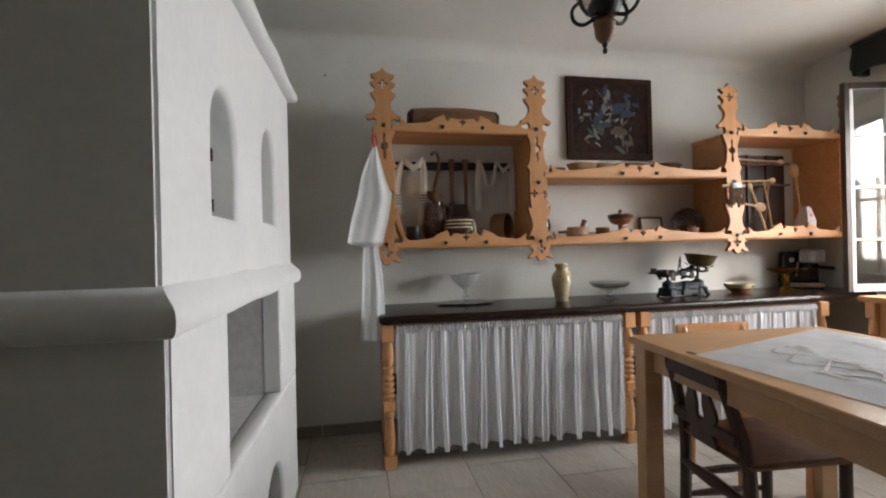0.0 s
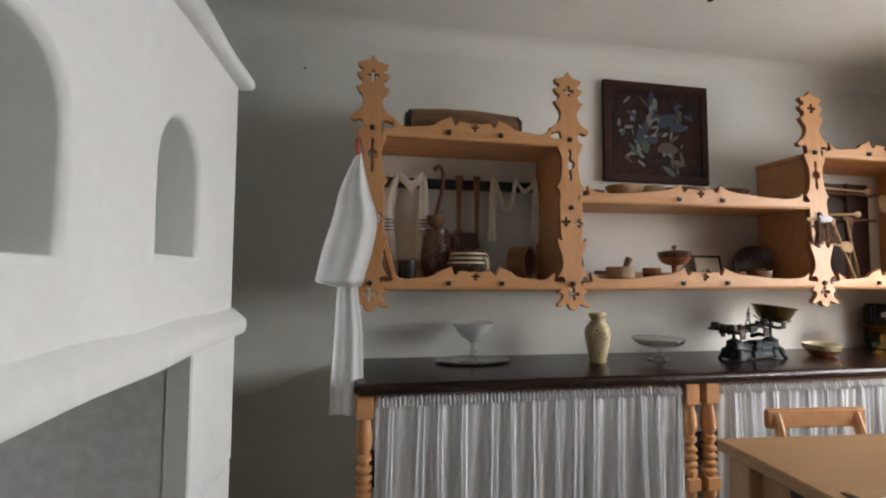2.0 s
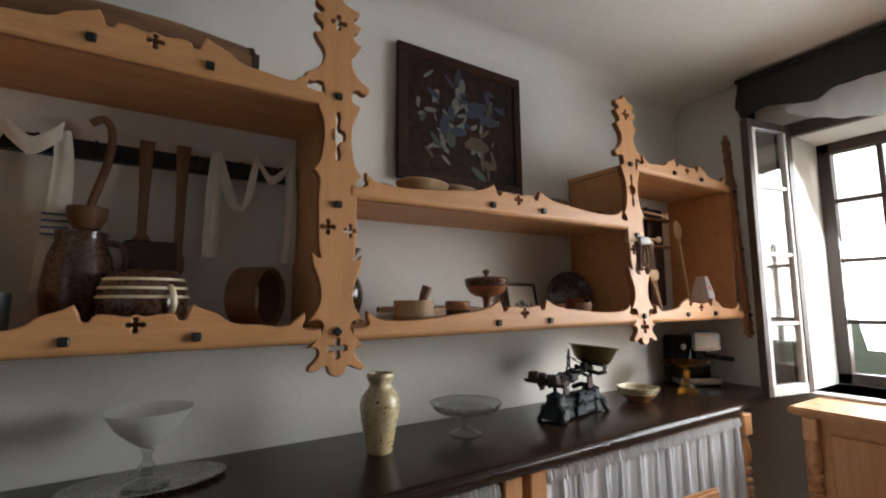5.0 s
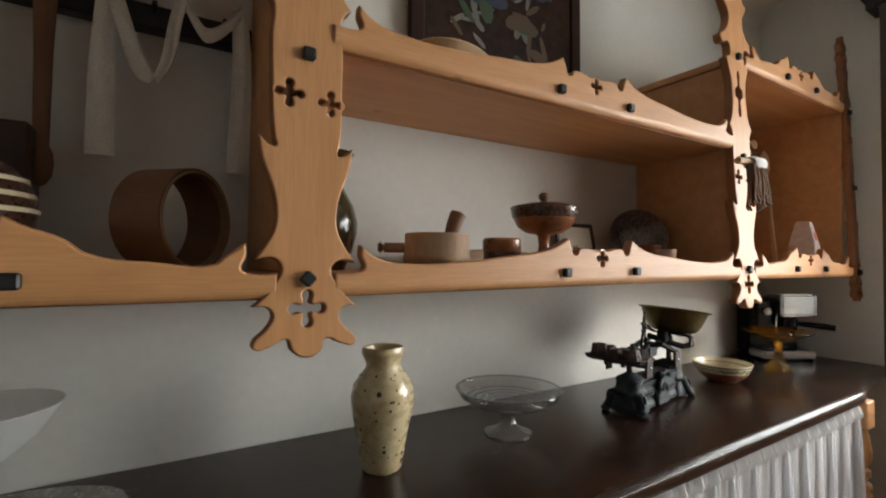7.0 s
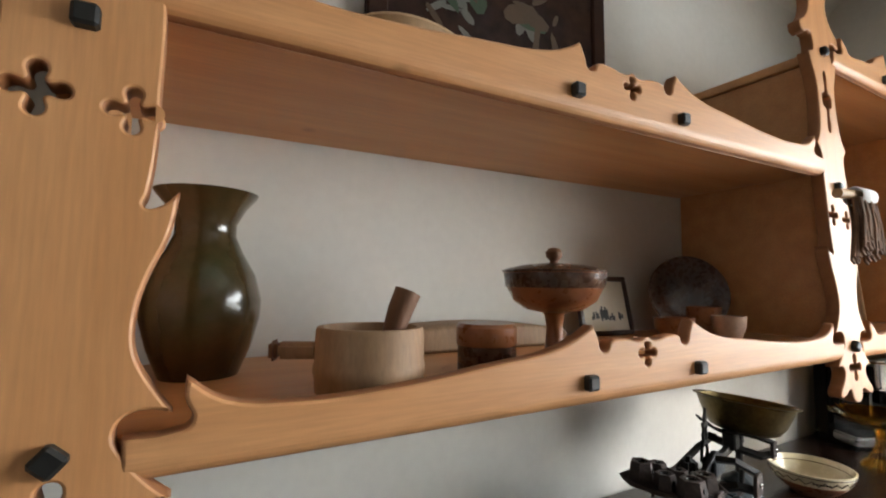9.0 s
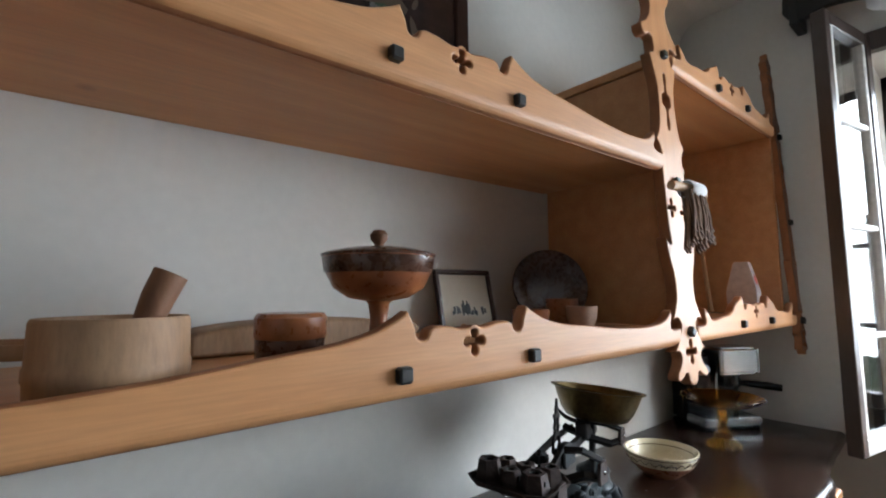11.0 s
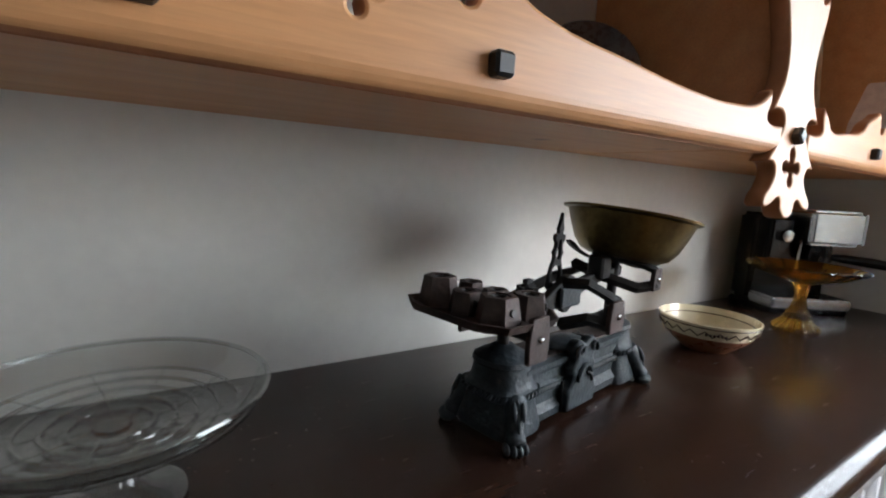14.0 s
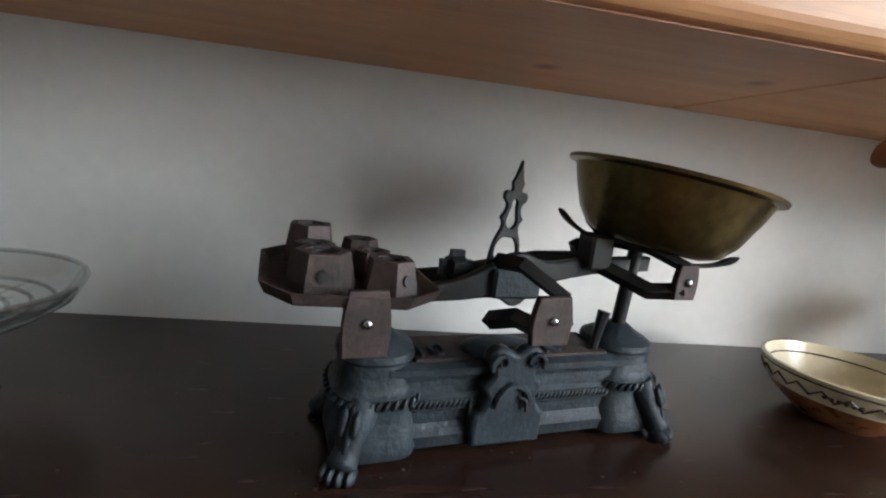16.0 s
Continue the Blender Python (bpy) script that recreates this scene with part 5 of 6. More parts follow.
def espresso_machine():
    e = thing("espresso_machine", 3.30, 2.868, 0.92, -30, "small black and steel espresso machine in the corner", "coffee machine")
    part("base", box(-0.12, 0.12, -0.09, 0.08, 0.0, 0.016, 0.005, None, 2), PLASTIC, e)
    part("drip_tray", box(-0.118, 0.118, -0.098, 0.0, 0.016, 0.046, 0.006, None, 2), STEEL, e, "brushed steel drip tray")
    for k in range(9):
        part("tray_slot", box(-0.10 + 0.024 * k, -0.09 + 0.024 * k, -0.085, -0.012, 0.0455, 0.0472, 0), PLASTIC, e)
    part("tower", box(-0.12, 0.12, 0.0, 0.08, 0.016, 0.275, 0.012, None, 3), PLASTIC, e, "black plastic body")
    part("water_tank", box(-0.118, -0.04, -0.05, 0.0, 0.11, 0.27, 0.012, None, 3), PLASTIC, e)
    head = part("head", box(-0.035, 0.119, -0.096, 0.02, 0.195, 0.292, 0.010, None, 3), STEEL, e, "brushed steel head")
    part("trim_edge", box(0.1125, 0.1205, -0.0985, -0.09, 0.2, 0.287, 0.003), STEEL, head, "bright chrome edge")
    part("brew_head", lathe([(0, 0.0), (0.034, 0.0), (0.036, 0.012), (0.032, 0.048), (0, 0.048)], 24, Matrix.Translation((0.03, -0.05, 0.148))), PLASTIC, e, smooth=True)
    part("handle", tube([(0.045, -0.06, 0.163), (0.075, -0.085, 0.162), (0.125, -0.125, 0.158), (0.155, -0.148, 0.154)], [0.008, 0.012, 0.014, 0.012], 12), PLASTIC, e, "black portafilter handle", smooth=True)
    part("steam_pipe", tube(spline([(-0.03, -0.06, 0.21), (-0.045, -0.075, 0.16), (-0.05, -0.08, 0.10)], 4), 0.004, 8), STEEL, e, smooth=True)
    part("knob", lathe([(0, 0), (0.016, 0.002), (0.016, 0.016), (0, 0.018)], 18, Matrix.Translation((-0.075, -0.05, 0.215)) @ Matrix.Rotation(radians(90), 4, "X")), STEEL, e, smooth=True)


espresso_machine()


def compote_on_tray():
    t = thing("silver_tray", 0.705, 2.85, 0.92, 0, "oval silver-plated tray lying on the counter", "tray")
    bm = lathe([(0, 0.004), (0.125, 0.004), (0.135, 0.006), (0.168, 0.012), (0.178, 0.013), (0.180, 0.011), (0.17, 0.008), (0.135, 0.0), (0, 0.0)], 56, wave=lambda a, r, z: 0.002 * math.cos(24 * a) if r > 0.165 else 0)
    bm.transform(Matrix.Diagonal((1.06, 0.62, 1, 1)))
    part("tray", bm, SILVER, t, smooth=True)
    e = thing("glass_compote", 0.704, 2.84, 0.9245, 0, "clear footed glass fruit bowl on a silver tray", "bowl")
    p = [(0, 0.004), (0.05, 0.0), (0.054, 0.004), (0.03, 0.012), (0.014, 0.022), (0.012, 0.034), (0.019, 0.042), (0.019, 0.050), (0.011, 0.058), (0.010, 0.074), (0.016, 0.086), (0.02, 0.096), (0.05, 0.118), (0.078, 0.145), (0.101, 0.182), (0.106, 0.190), (0.103, 0.1905), (0.098, 0.182), (0.074, 0.148), (0.046, 0.122), (0, 0.106)]
    part("foot", lathe(p[:11] + [(0, 0.0865)], 40), GLASS, e, "clear glass foot", smooth=True)
    part("bowl", lathe([(0, 0.087)] + p[11:], 48), FROST, e, "thin frosted glass", smooth=True)


compote_on_tray()

# ---- things on the middle shelf ----
SB = 1.3165


def wooden_pot():
    e = thing("wooden_pot", 1.415, 2.695, SB + 0.0035, -25, "worn coopered wooden pot with a side handle", "pot")
    p = [(0, 0.0), (0.072, 0.0), (0.073, 0.02), (0.0745, 0.022), (0.0745, 0.034), (0.073, 0.036), (0.072, 0.078), (0.070, 0.082), (0.063, 0.082), (0.062, 0.078), (0.062, 0.02), (0, 0.018)]
    p = [(0.91 * a, 0.92 * b) for a, b in p]
    part("pot_body", lathe(p, 40), OLDWOOD, e, smooth=True)
    part("handle", box(-0.112, -0.062, -0.011, 0.011, 0.036, 0.056, 0.005, None, 2), OLDWOOD, e)
    part("handle_end", box(-0.120, -0.110, -0.0125, 0.0125, 0.034, 0.058, 0.004, None, 2), MIDWOOD, e, "dark worn end of the handle")
    e2 = thing("wooden_pestle", 1.437, 2.683, SB + 0.0035 + 0.02, 0, "brown wooden pestle leaning in the pot", "pestle")
    part("pestle_body", tube([(-0.012, 0.0, 0), (0.0, 0.0, 0.04), (0.012, 0.0, 0.075), (0.022, 0, 0.098)], [0.010, 0.013, 0.016, 0.017], 14), MIDWOOD, e2, smooth=True)


wooden_pot()


def small_things():
    e = thing("clay_box", 1.598, 2.71, SB + 0.0055, 0, "small round reddish clay box with a lid", "box")
    part("box_body", lathe([(0, 0), (0.040, 0), (0.042, 0.004), (0.042, 0.040)], 32, wave=lambda a, r, z: 0.0008 * math.sin(22 * a)), TERRADARK, e, smooth=True)
    part("lid", lathe([(0.0425, 0.040), (0.044, 0.044), (0.044, 0.066), (0.040, 0.071), (0.03, 0.071), (0, 0.070)], 32), TERRA, e, "smooth brown lid", smooth=True)
    e = thing("lidded_clay_goblet", 1.722, 2.703, SB + 0.007, 0, "brown glazed lidded clay goblet with incised border", "goblet")
    part("foot", lathe([(0, 0), (0.036, 0), (0.034, 0.006), (0.022, 0.014), (0.016, 0.03), (0.013, 0.060), (0.016, 0.080), (0.022, 0.087)], 28), TERRA, e, smooth=True)
    part("bowl", lathe([(0.018, 0.084), (0.046, 0.089), (0.068, 0.103), (0.079, 0.124), (0.083, 0.145), (0.084, 0.148)], 40), TERRA, e, smooth=True)
    part("border", lathe([(0.0795, 0.124), (0.0815, 0.126), (0.0848, 0.146), (0.083, 0.147)], 40, wave=lambda a, r, z: 0.0008 * math.sin(26 * a + 150 * z)), TERRADARK, e, "dark incised border", smooth=True)
    lid = part("lid", lathe([(0.086, 0.148), (0.087, 0.151), (0.080, 0.154), (0.05, 0.160), (0.02, 0.163), (0, 0.164)], 40), TERRADARK, e, smooth=True)
    part("knob", lathe([(0.008, 0.162), (0.007, 0.167), (0.013, 0.173), (0.014, 0.181), (0.009, 0.187), (0, 0.189)], 20), MIDWOOD, lid, smooth=True)
    for o in bpy.data.objects:
        if o.parent and o.parent.name == "lidded_clay_goblet":
            o.matrix_basis = Matrix.Diagonal((0.94, 0.94, 0.98, 1)) @ o.matrix_basis
    e = thing("long_wooden_tray", 1.72, 2.945, SB + 0.007, 1, "pale worn long wooden tray against the wall", "tray")
    me = plate([[(-0.20, 0.0, "s"), (0.17, 0.0, "s"), (0.215, 0.012), (0.22, 0.026), (0.18, 0.036), (0.12, 0.045), (-0.10, 0.047), (-0.20, 0.036, "s")]], 0.11, 0.006)
    board("tray_body", me, OLDWOOD, e, 0, -0.05, 0)
    e = thing("framed_sketch", 2.175, 2.985, SB, 0, "small dark-framed ink sketch leaning on the wall", "picture")
    e.matrix_basis = pose(2.14, 2.955, SB + 0.011, -12, 0, 0)
    w, h = 0.091, 0.150
    for x0, x1, z0, z1 in ((-w, w, 0, 0.012), (-w, w, h - 0.012, h), (-w, -w + 0.012, 0.012, h - 0.012), (w - 0.012, w, 0.012, h - 0.012)):
        part("frame_bar", box(x0, x1, 0, 0.012, z0, z1, 0.002), DARKWOOD, e)
    part("paper", box(-w + 0.01, w - 0.01, 0.006, 0.010, 0.01, h - 0.01, 0), PAPER, e)
    rnd = random.Random(2)
    bm = bmesh.new()
    for k in range(34):
        x, z = rnd.uniform(-0.05, 0.06), rnd.uniform(0.036, 0.044)
        hh = rnd.uniform(0.006, 0.034) * (1 - abs(x) * 9)
        if hh > 0.002:
            box(x - 0.0025, x + 0.0025, 0.0052, 0.0058, z, z + hh, 0, bm)
    tagged(part("ink_strokes", bm, BLACK, e, "dark ink strokes"), kind="stuff")
    e = thing("pottery_plate", 2.385, 2.915, SB + 0.0135, 0, "dark brown glazed plate standing against the wall", "plate")
    o = part("plate", lathe([(0, 0.0), (0.06, 0.0), (0.07, 0.006), (0.098, 0.016), (0.101, 0.018), (0.098, 0.021), (0.068, 0.012), (0.058, 0.006), (0, 0.006)], 44), TERRADARK, e, smooth=True)
    o.matrix_basis = pose(0, 0, 0.1, 0, 0, -38) @ pose(0, 0, 0, 76, 0, 0)
    for x, y, r, h, m, lab in ((2.345, 2.845, 0.040, 0.072, TERRA, "small brown glazed clay cup"), (2.31, 2.765, 0.036, 0.055, PALECLAY, "small pale pinkish clay bowl"), (2.205, 2.83, 0.044, 0.050, TERRA, "low brown clay bowl")):
        e = thing("clay_cup", x, y, SB + 0.0125, 0, lab, "cup", "clay cups on the shelf")
        part("cup_wall", lathe([(0, 0), (r * 0.6, 0), (r * 0.7, h * 0.1), (r * 0.95, h * 0.55), (r, h), (r * 0.93, h), (r * 0.86, h * 0.55), (r * 0.6, h * 0.12), (0, h * 0.1)], 28), m, e, smooth=True)
    e = thing("glazed_jug", 1.235, 2.885, SB + 0.001, 0, "tall green-brown glazed clay jug with flared mouth", "jug")
    part("jug_body", lathe([(0, 0), (0.05, 0), (0.052, 0.005), (0.066, 0.04), (0.076, 0.08), (0.077, 0.105), (0.068, 0.14), (0.050, 0.172), (0.040, 0.195), (0.040, 0.212), (0.052, 0.235), (0.066, 0.252), (0.068, 0.256), (0.062, 0.254), (0.046, 0.236), (0.034, 0.21), (0, 0.19)], 44), GREENGLAZE, e, smooth=True)
    part("handle", tube(spline([(-0.04, 0.03, 0.225), (-0.075, 0.05, 0.22), (-0.095, 0.06, 0.18), (-0.08, 0.05, 0.13), (-0.055, 0.035, 0.105)], 5), 0.009, 10), GREENGLAZE, e, smooth=True)


small_things()

# ---- things on the shelves above ----
TROUGH = mat("worn_trough_wood", (0.30, 0.15, 0.07), (0.17, 0.08, 0.04), rough=0.65, scale=(7, 60), stretch=(0.5, 3, 3), bump=0.25, fine=0.4)


def top_things():
    z = 1.703 + 0.0265
    lift = lambda x: z + 0.0003 + 0.0096 * (x - 1.128)
    e = thing("clay_bowl", 1.335, 2.80, lift(1.335), 0, "small brown clay bowl on the upper shelf", "bowl")
    part("bowl_wall", lathe([(0, 0), (0.03, 0), (0.035, 0.004), (0.052, 0.03), (0.055, 0.055), (0.052, 0.055), (0.046, 0.03), (0, 0.01)], 28), TERRA, e, smooth=True)
    rnd = random.Random(5)
    for x, y, r, ang, m, lab in ((1.50, 2.78, 0.11, 8, PALEWOOD, "pale oval wooden dish"), (1.64, 2.80, 0.10, -5, OLDWOOD, "pale worn wooden dish"), (1.86, 2.82, 0.13, 4, MIDWOOD, "dark oval wooden dish"), (2.12, 2.82, 0.14, -6, TERRADARK, "dark brown wooden dish")):
        e = thing("wooden_dish", x, y, lift(x), ang, lab + " lying on the upper shelf", "dish", "dishes on the upper shelf")
        bm = lathe([(0, 0), (r * 0.5, 0), (r * 0.7, 0.024), (r, 0.078), (r * 0.97, 0.083), (r * 0.66, 0.032), (0, 0.014)], 32, wave=lambda a, q, zz: 0.004 * math.sin(3 * a + ang))
        bm.transform(Matrix.Diagonal((1.0, 0.72, 1, 1)))
        part("dish_wall", bm, m, e, smooth=True)
    e = thing("dried_bundle", 2.37, 2.80, lift(2.37), 0, "dried brown seed heads and grass lying on the upper shelf", "dried plants")
    bm = bmesh.new()
    for k in range(46):
        x0, y0, a = rnd.uniform(-0.13, 0.02), rnd.uniform(-0.06, 0.06), rnd.uniform(-0.35, 0.35)
        ln = rnd.uniform(0.09, 0.2)
        tube([(x0, y0, rnd.uniform(0.004, 0.03)), (x0 + ln * 0.5, y0 + ln * 0.5 * a, rnd.uniform(0.02, 0.06)), (x0 + ln, y0 + ln * a, rnd.uniform(0.006, 0.05))], [0.003, 0.004, 0.006], 5, bm)
    tagged(part("stalk_tuft", bm, TWINE, e), kind="stuff")
    e = thing("dough_trough", 0.63, 2.745, 1.975 + 0.0265, 1.2, "long carved wooden dough trough lying upside down", "trough")
    n = 16
    pts = [(-0.26 + 0.52 * k / n, 0, 0.0) for k in range(n + 1)]
    bm = bmesh.new()
    rings = []
    for k in range(n + 1):
        x = -0.26 + 0.52 * k / n
        w = 0.078 * (1 - 0.18 * abs(2 * k / n - 1) ** 3)
        hgt = 0.142 * (1 - 0.10 * (2 * k / n - 1) ** 2) + 0.004 * noise.noise(Vector((x * 8, 0, 3)))
        rings.append([bm.verts.new((x, w * math.cos(a), max(0, hgt * math.sin(a) ** 0.8))) for a in (math.pi * j / 10 for j in range(11))])
    for a, b in zip(rings, rings[1:]):
        for j in range(10):
            bm.faces.new((a[j], a[j + 1], b[j + 1], b[j]))
    bm.faces.new(rings[0]), bm.faces.new(rings[-1][::-1])
    bmesh.ops.recalc_face_normals(bm, faces=bm.faces)
    part("trough_body", bm, TROUGH, e, smooth=True)
    part("end_grip", box(-0.285, -0.24, -0.05, 0.05, 0.035, 0.118, 0.015, None, 3), DARKWOOD, e, "dark worn grip")
    part("end_grip", box(0.24, 0.285, -0.05, 0.05, 0.035, 0.118, 0.015, None, 3), DARKWOOD, e, "dark worn grip")


top_things()


def strip(name, path, width, thick, material, parent, axis=(1, 0, 0), wob=0.0, label=""):
    """A band of cloth along path, width across axis, with soft creases."""
    bm = bmesh.new()
    pts = spline(path, 6)
    m, ax = 8, Vector(axis)
    rows = []
    for i, p in enumerate(pts):
        w = width if not isinstance(width, (list, tuple)) else width[0] + (width[1] - width[0]) * i / (len(pts) - 1)
        rows.append([bm.verts.new(p + ax * w * (j / m - 0.5) + Vector((0, 0.45 * wob * math.sin(j * 0.9 + 0.12 * i), 0))) for j in range(m + 1)])
    for a, b in zip(rows, rows[1:]):
        for j in range(m):
            bm.faces.new((a[j], a[j + 1], b[j + 1], b[j]))
    bmesh.ops.recalc_face_normals(bm, faces=bm.faces)
    bmesh.ops.solidify(bm, geom=bm.faces[:], thickness=thick)
    return part(name, bm, material, parent, label, smooth=True)


def cupboard_things():
    B = 1.3165
    e = thing("hanging_rail", 0.66, 2.985, 1.805, 0, "dark wooden rail with pegs across the shelf back", "rail")
    part("rail_bar", box(-0.44, 0.44, 0.0, 0.048, 0.0, 0.05, 0.004), BLACK, e)
    for k in range(7):
        part("hook", tube([(-0.38 + 0.127 * k, 0.0, 0.035), (-0.38 + 0.127 * k, -0.03, 0.04)], 0.005, 8), BLACK, e)
    e = thing("striped_towel", 0.37, 2.965, 1.40, 0, "old linen towel with blue stripes draped over the rail", "towel", "towels on the rail")
    strip("fall", [(-0.075, -0.02, 0.02), (-0.08, -0.022, 0.15), (-0.088, -0.025, 0.28), (-0.06, -0.025, 0.40), (-0.035, -0.02, 0.462)], (0.075, 0.03), 0.004, TOWEL, e, (1, 0, 0), 0.006)
    strip("swag", [(-0.035, -0.02, 0.462), (0.0, -0.03, 0.425), (0.03, -0.03, 0.405), (0.065, -0.03, 0.43), (0.09, -0.02, 0.462)], 0.05, 0.004, TOWEL, e, (0, 0, 1), 0.003)
    strip("fall", [(0.09, -0.02, 0.462), (0.098, -0.024, 0.36), (0.092, -0.026, 0.2), (0.085, -0.026, 0.02)], (0.035, 0.07), 0.004, TOWEL, e, (1, 0, 0), 0.006)
    for s, x in ((-1, -0.085), (1, 0.092)):
        for k in range(4):
            z = 0.17 + 0.018 * k
            part("stripe", box(x - 0.029, x + 0.029, -0.034, -0.0325, z, z + 0.006, 0), BLUE, e, "blue woven stripe")
    e = thing("linen_towel", 0.95, 2.965, 1.52, 0, "old linen towel hung in swags on the rail", "towel", "towels on the rail")
    strip("fall", [(-0.115, -0.02, 0.01), (-0.115, -0.022, 0.2), (-0.108, -0.02, 0.345)], (0.045, 0.032), 0.004, TOWEL, e, (1, 0, 0), 0.006)
    strip("swag", [(-0.108, -0.02, 0.345), (-0.085, -0.028, 0.27), (-0.06, -0.03, 0.19), (-0.03, -0.03, 0.165), (-0.01, -0.03, 0.21), (0.0, -0.028, 0.28), (0.012, -0.02, 0.345)], 0.03, 0.004, TOWEL, e, (0.8, 0, 0.5), 0.003)
    strip("swag", [(0.012, -0.02, 0.345), (0.04, -0.028, 0.29), (0.06, -0.03, 0.275), (0.09, -0.028, 0.30), (0.12, -0.02, 0.345)], 0.03, 0.004, TOWEL, e, (0, 0, 1), 0.003)
    strip("fall", [(0.12, -0.02, 0.345), (0.126, -0.024, 0.2), (0.12, -0.024, 0.0)], (0.03, 0.045), 0.004, TOWEL, e, (1, 0, 0), 0.006)
    e = thing("wooden_ladle", 0.55, 2.95, 1.56, 0, "curved brown wooden ladle hooked on the rail", "ladle", "ladles on the rail")
    part("handle", tube(spline([(-0.03, 0, 0.335), (0.0, 0, 0.352), (0.02, 0, 0.31), (0.012, 0, 0.22), (-0.01, 0, 0.13), (-0.02, 0, 0.08)], 5), 0.011, 10), MIDWOOD, e, smooth=True)
    part("cup", lathe([(0, -0.035), (0.03, -0.028), (0.045, 0.0), (0.048, 0.03), (0.044, 0.03), (0.03, -0.01), (0, -0.02)], 24, Matrix.Translation((-0.02, -0.02, 0.06))), MIDWOOD, e, smooth=True)
    for x, z1, z0, r in ((0.655, 1.87, 1.52, 0.026), (0.75, 1.87, 1.47, 0.02)):
        e = thing("wooden_spoon", x, 2.955, z0, 0, "reddish brown wooden spoon hanging from the rail", "spoon", "ladles on the rail")
        part("handle", tube([(0, 0, 0.06), (0, 0, (z1 - z0) * 0.6), (0, 0, z1 - z0)], [0.012, 0.014, 0.02], 10, None, 0.4), MIDWOOD, e, smooth=True)
        bm = bmesh.new()
        bmesh.ops.create_icosphere(bm, subdivisions=2, radius=1, matrix=Matrix.Translation((0, 0, 0.035)) @ Matrix.Diagonal((r, 0.010, 0.042, 1)))
        part("bowl", bm, MIDWOOD, e, smooth=True)
    e = thing("brown_jug", 0.525, 2.89, B, 0, "dark brown glazed jug standing on the shelf", "jug")
    part("jug_body", lathe([(0, 0), (0.055, 0), (0.075, 0.05), (0.08, 0.11), (0.07, 0.19), (0.055, 0.235), (0.058, 0.26), (0.05, 0.26), (0.045, 0.23), (0, 0.2)], 32), TERRADARK, e, smooth=True)
    part("handle", tube(spline([(0.055, -0.02, 0.235), (0.095, -0.03, 0.22), (0.1, -0.03, 0.15), (0.075, -0.02, 0.10)], 5), 0.009, 8), TERRADARK, e, smooth=True)
    e = thing("dark_box", 0.68, 2.945, B, 0, "dark brown wooden box at the back of the shelf", "box")
    part("box_body", box(-0.065, 0.065, -0.04, 0.05, 0, 0.25, 0.006), DARKWOOD, e)
    e = thing("striped_pot", 0.672, 2.80, B, 0, "round dark glazed pot with pale stripes", "pot")
    pp = [(0, 0), (0.07, 0), (0.085, 0.01), (0.100, 0.045), (0.104, 0.085), (0.096, 0.125), (0.078, 0.15), (0.07, 0.158), (0.06, 0.155), (0, 0.14)]
    body = part("pot_body", lathe(pp, 40), TERRADARK, e, smooth=True)
    for r, z in ((0.1045, 0.09), (0.1005, 0.112), (0.092, 0.134)):
        part("stripe", lathe([(r - 0.003, z - 0.005), (r + 0.001, z - 0.003), (r + 0.0005, z + 0.003), (r - 0.005, z + 0.005)], 40), CREAM, body, "cream stripe", smooth=True)
    part("handle", tube(spline([(0.06, -0.085, 0.05), (0.065, -0.105, 0.07), (0.062, -0.10, 0.10), (0.056, -0.082, 0.115)], 4), 0.008, 8), CREAM, body, smooth=True)
    e = thing("wooden_sieve", 0.955, 2.83, B, 48, "round bentwood sieve standing on its edge", "sieve")
    o = part("hoop", lathe([(0.086, -0.045), (0.090, -0.045), (0.090, 0.045), (0.086, 0.045), (0.086, -0.045)], 48), MIDWOOD, e, "bentwood hoop", smooth=True)
    o.matrix_basis = pose(0, 0, 0.0905, 90, 0, 0)
    o = part("inner_hoop", lathe([(0.082, 0.03), (0.0858, 0.03), (0.0858, 0.047), (0.082, 0.047), (0.082, 0.03)], 48), OLDWOOD, e, "narrow inner hoop", smooth=True)
    o.matrix_basis = pose(0, 0, 0.0905, 90, 0, 0)
    e = thing("black_pot", 0.372, 2.80, B, 0, "small black pot on the shelf", "pot")
    part("pot_wall", lathe([(0, 0), (0.036, 0), (0.042, 0.01), (0.044, 0.10), (0.040, 0.10), (0.038, 0.012), (0, 0.01)], 24), BLACK, e, smooth=True)
    e = thing("leaning_board", 0.285, 2.79, B, 0, "pine board leaning against the side of the shelf", "board")
    o = part("plank", box(-0.012, 0.012, -0.06, 0.06, 0, 0.235, 0.003), PINE_V, e)
    o.matrix_basis = pose(0.025, 0, 0.004, 0, -16, 0)


cupboard_things()


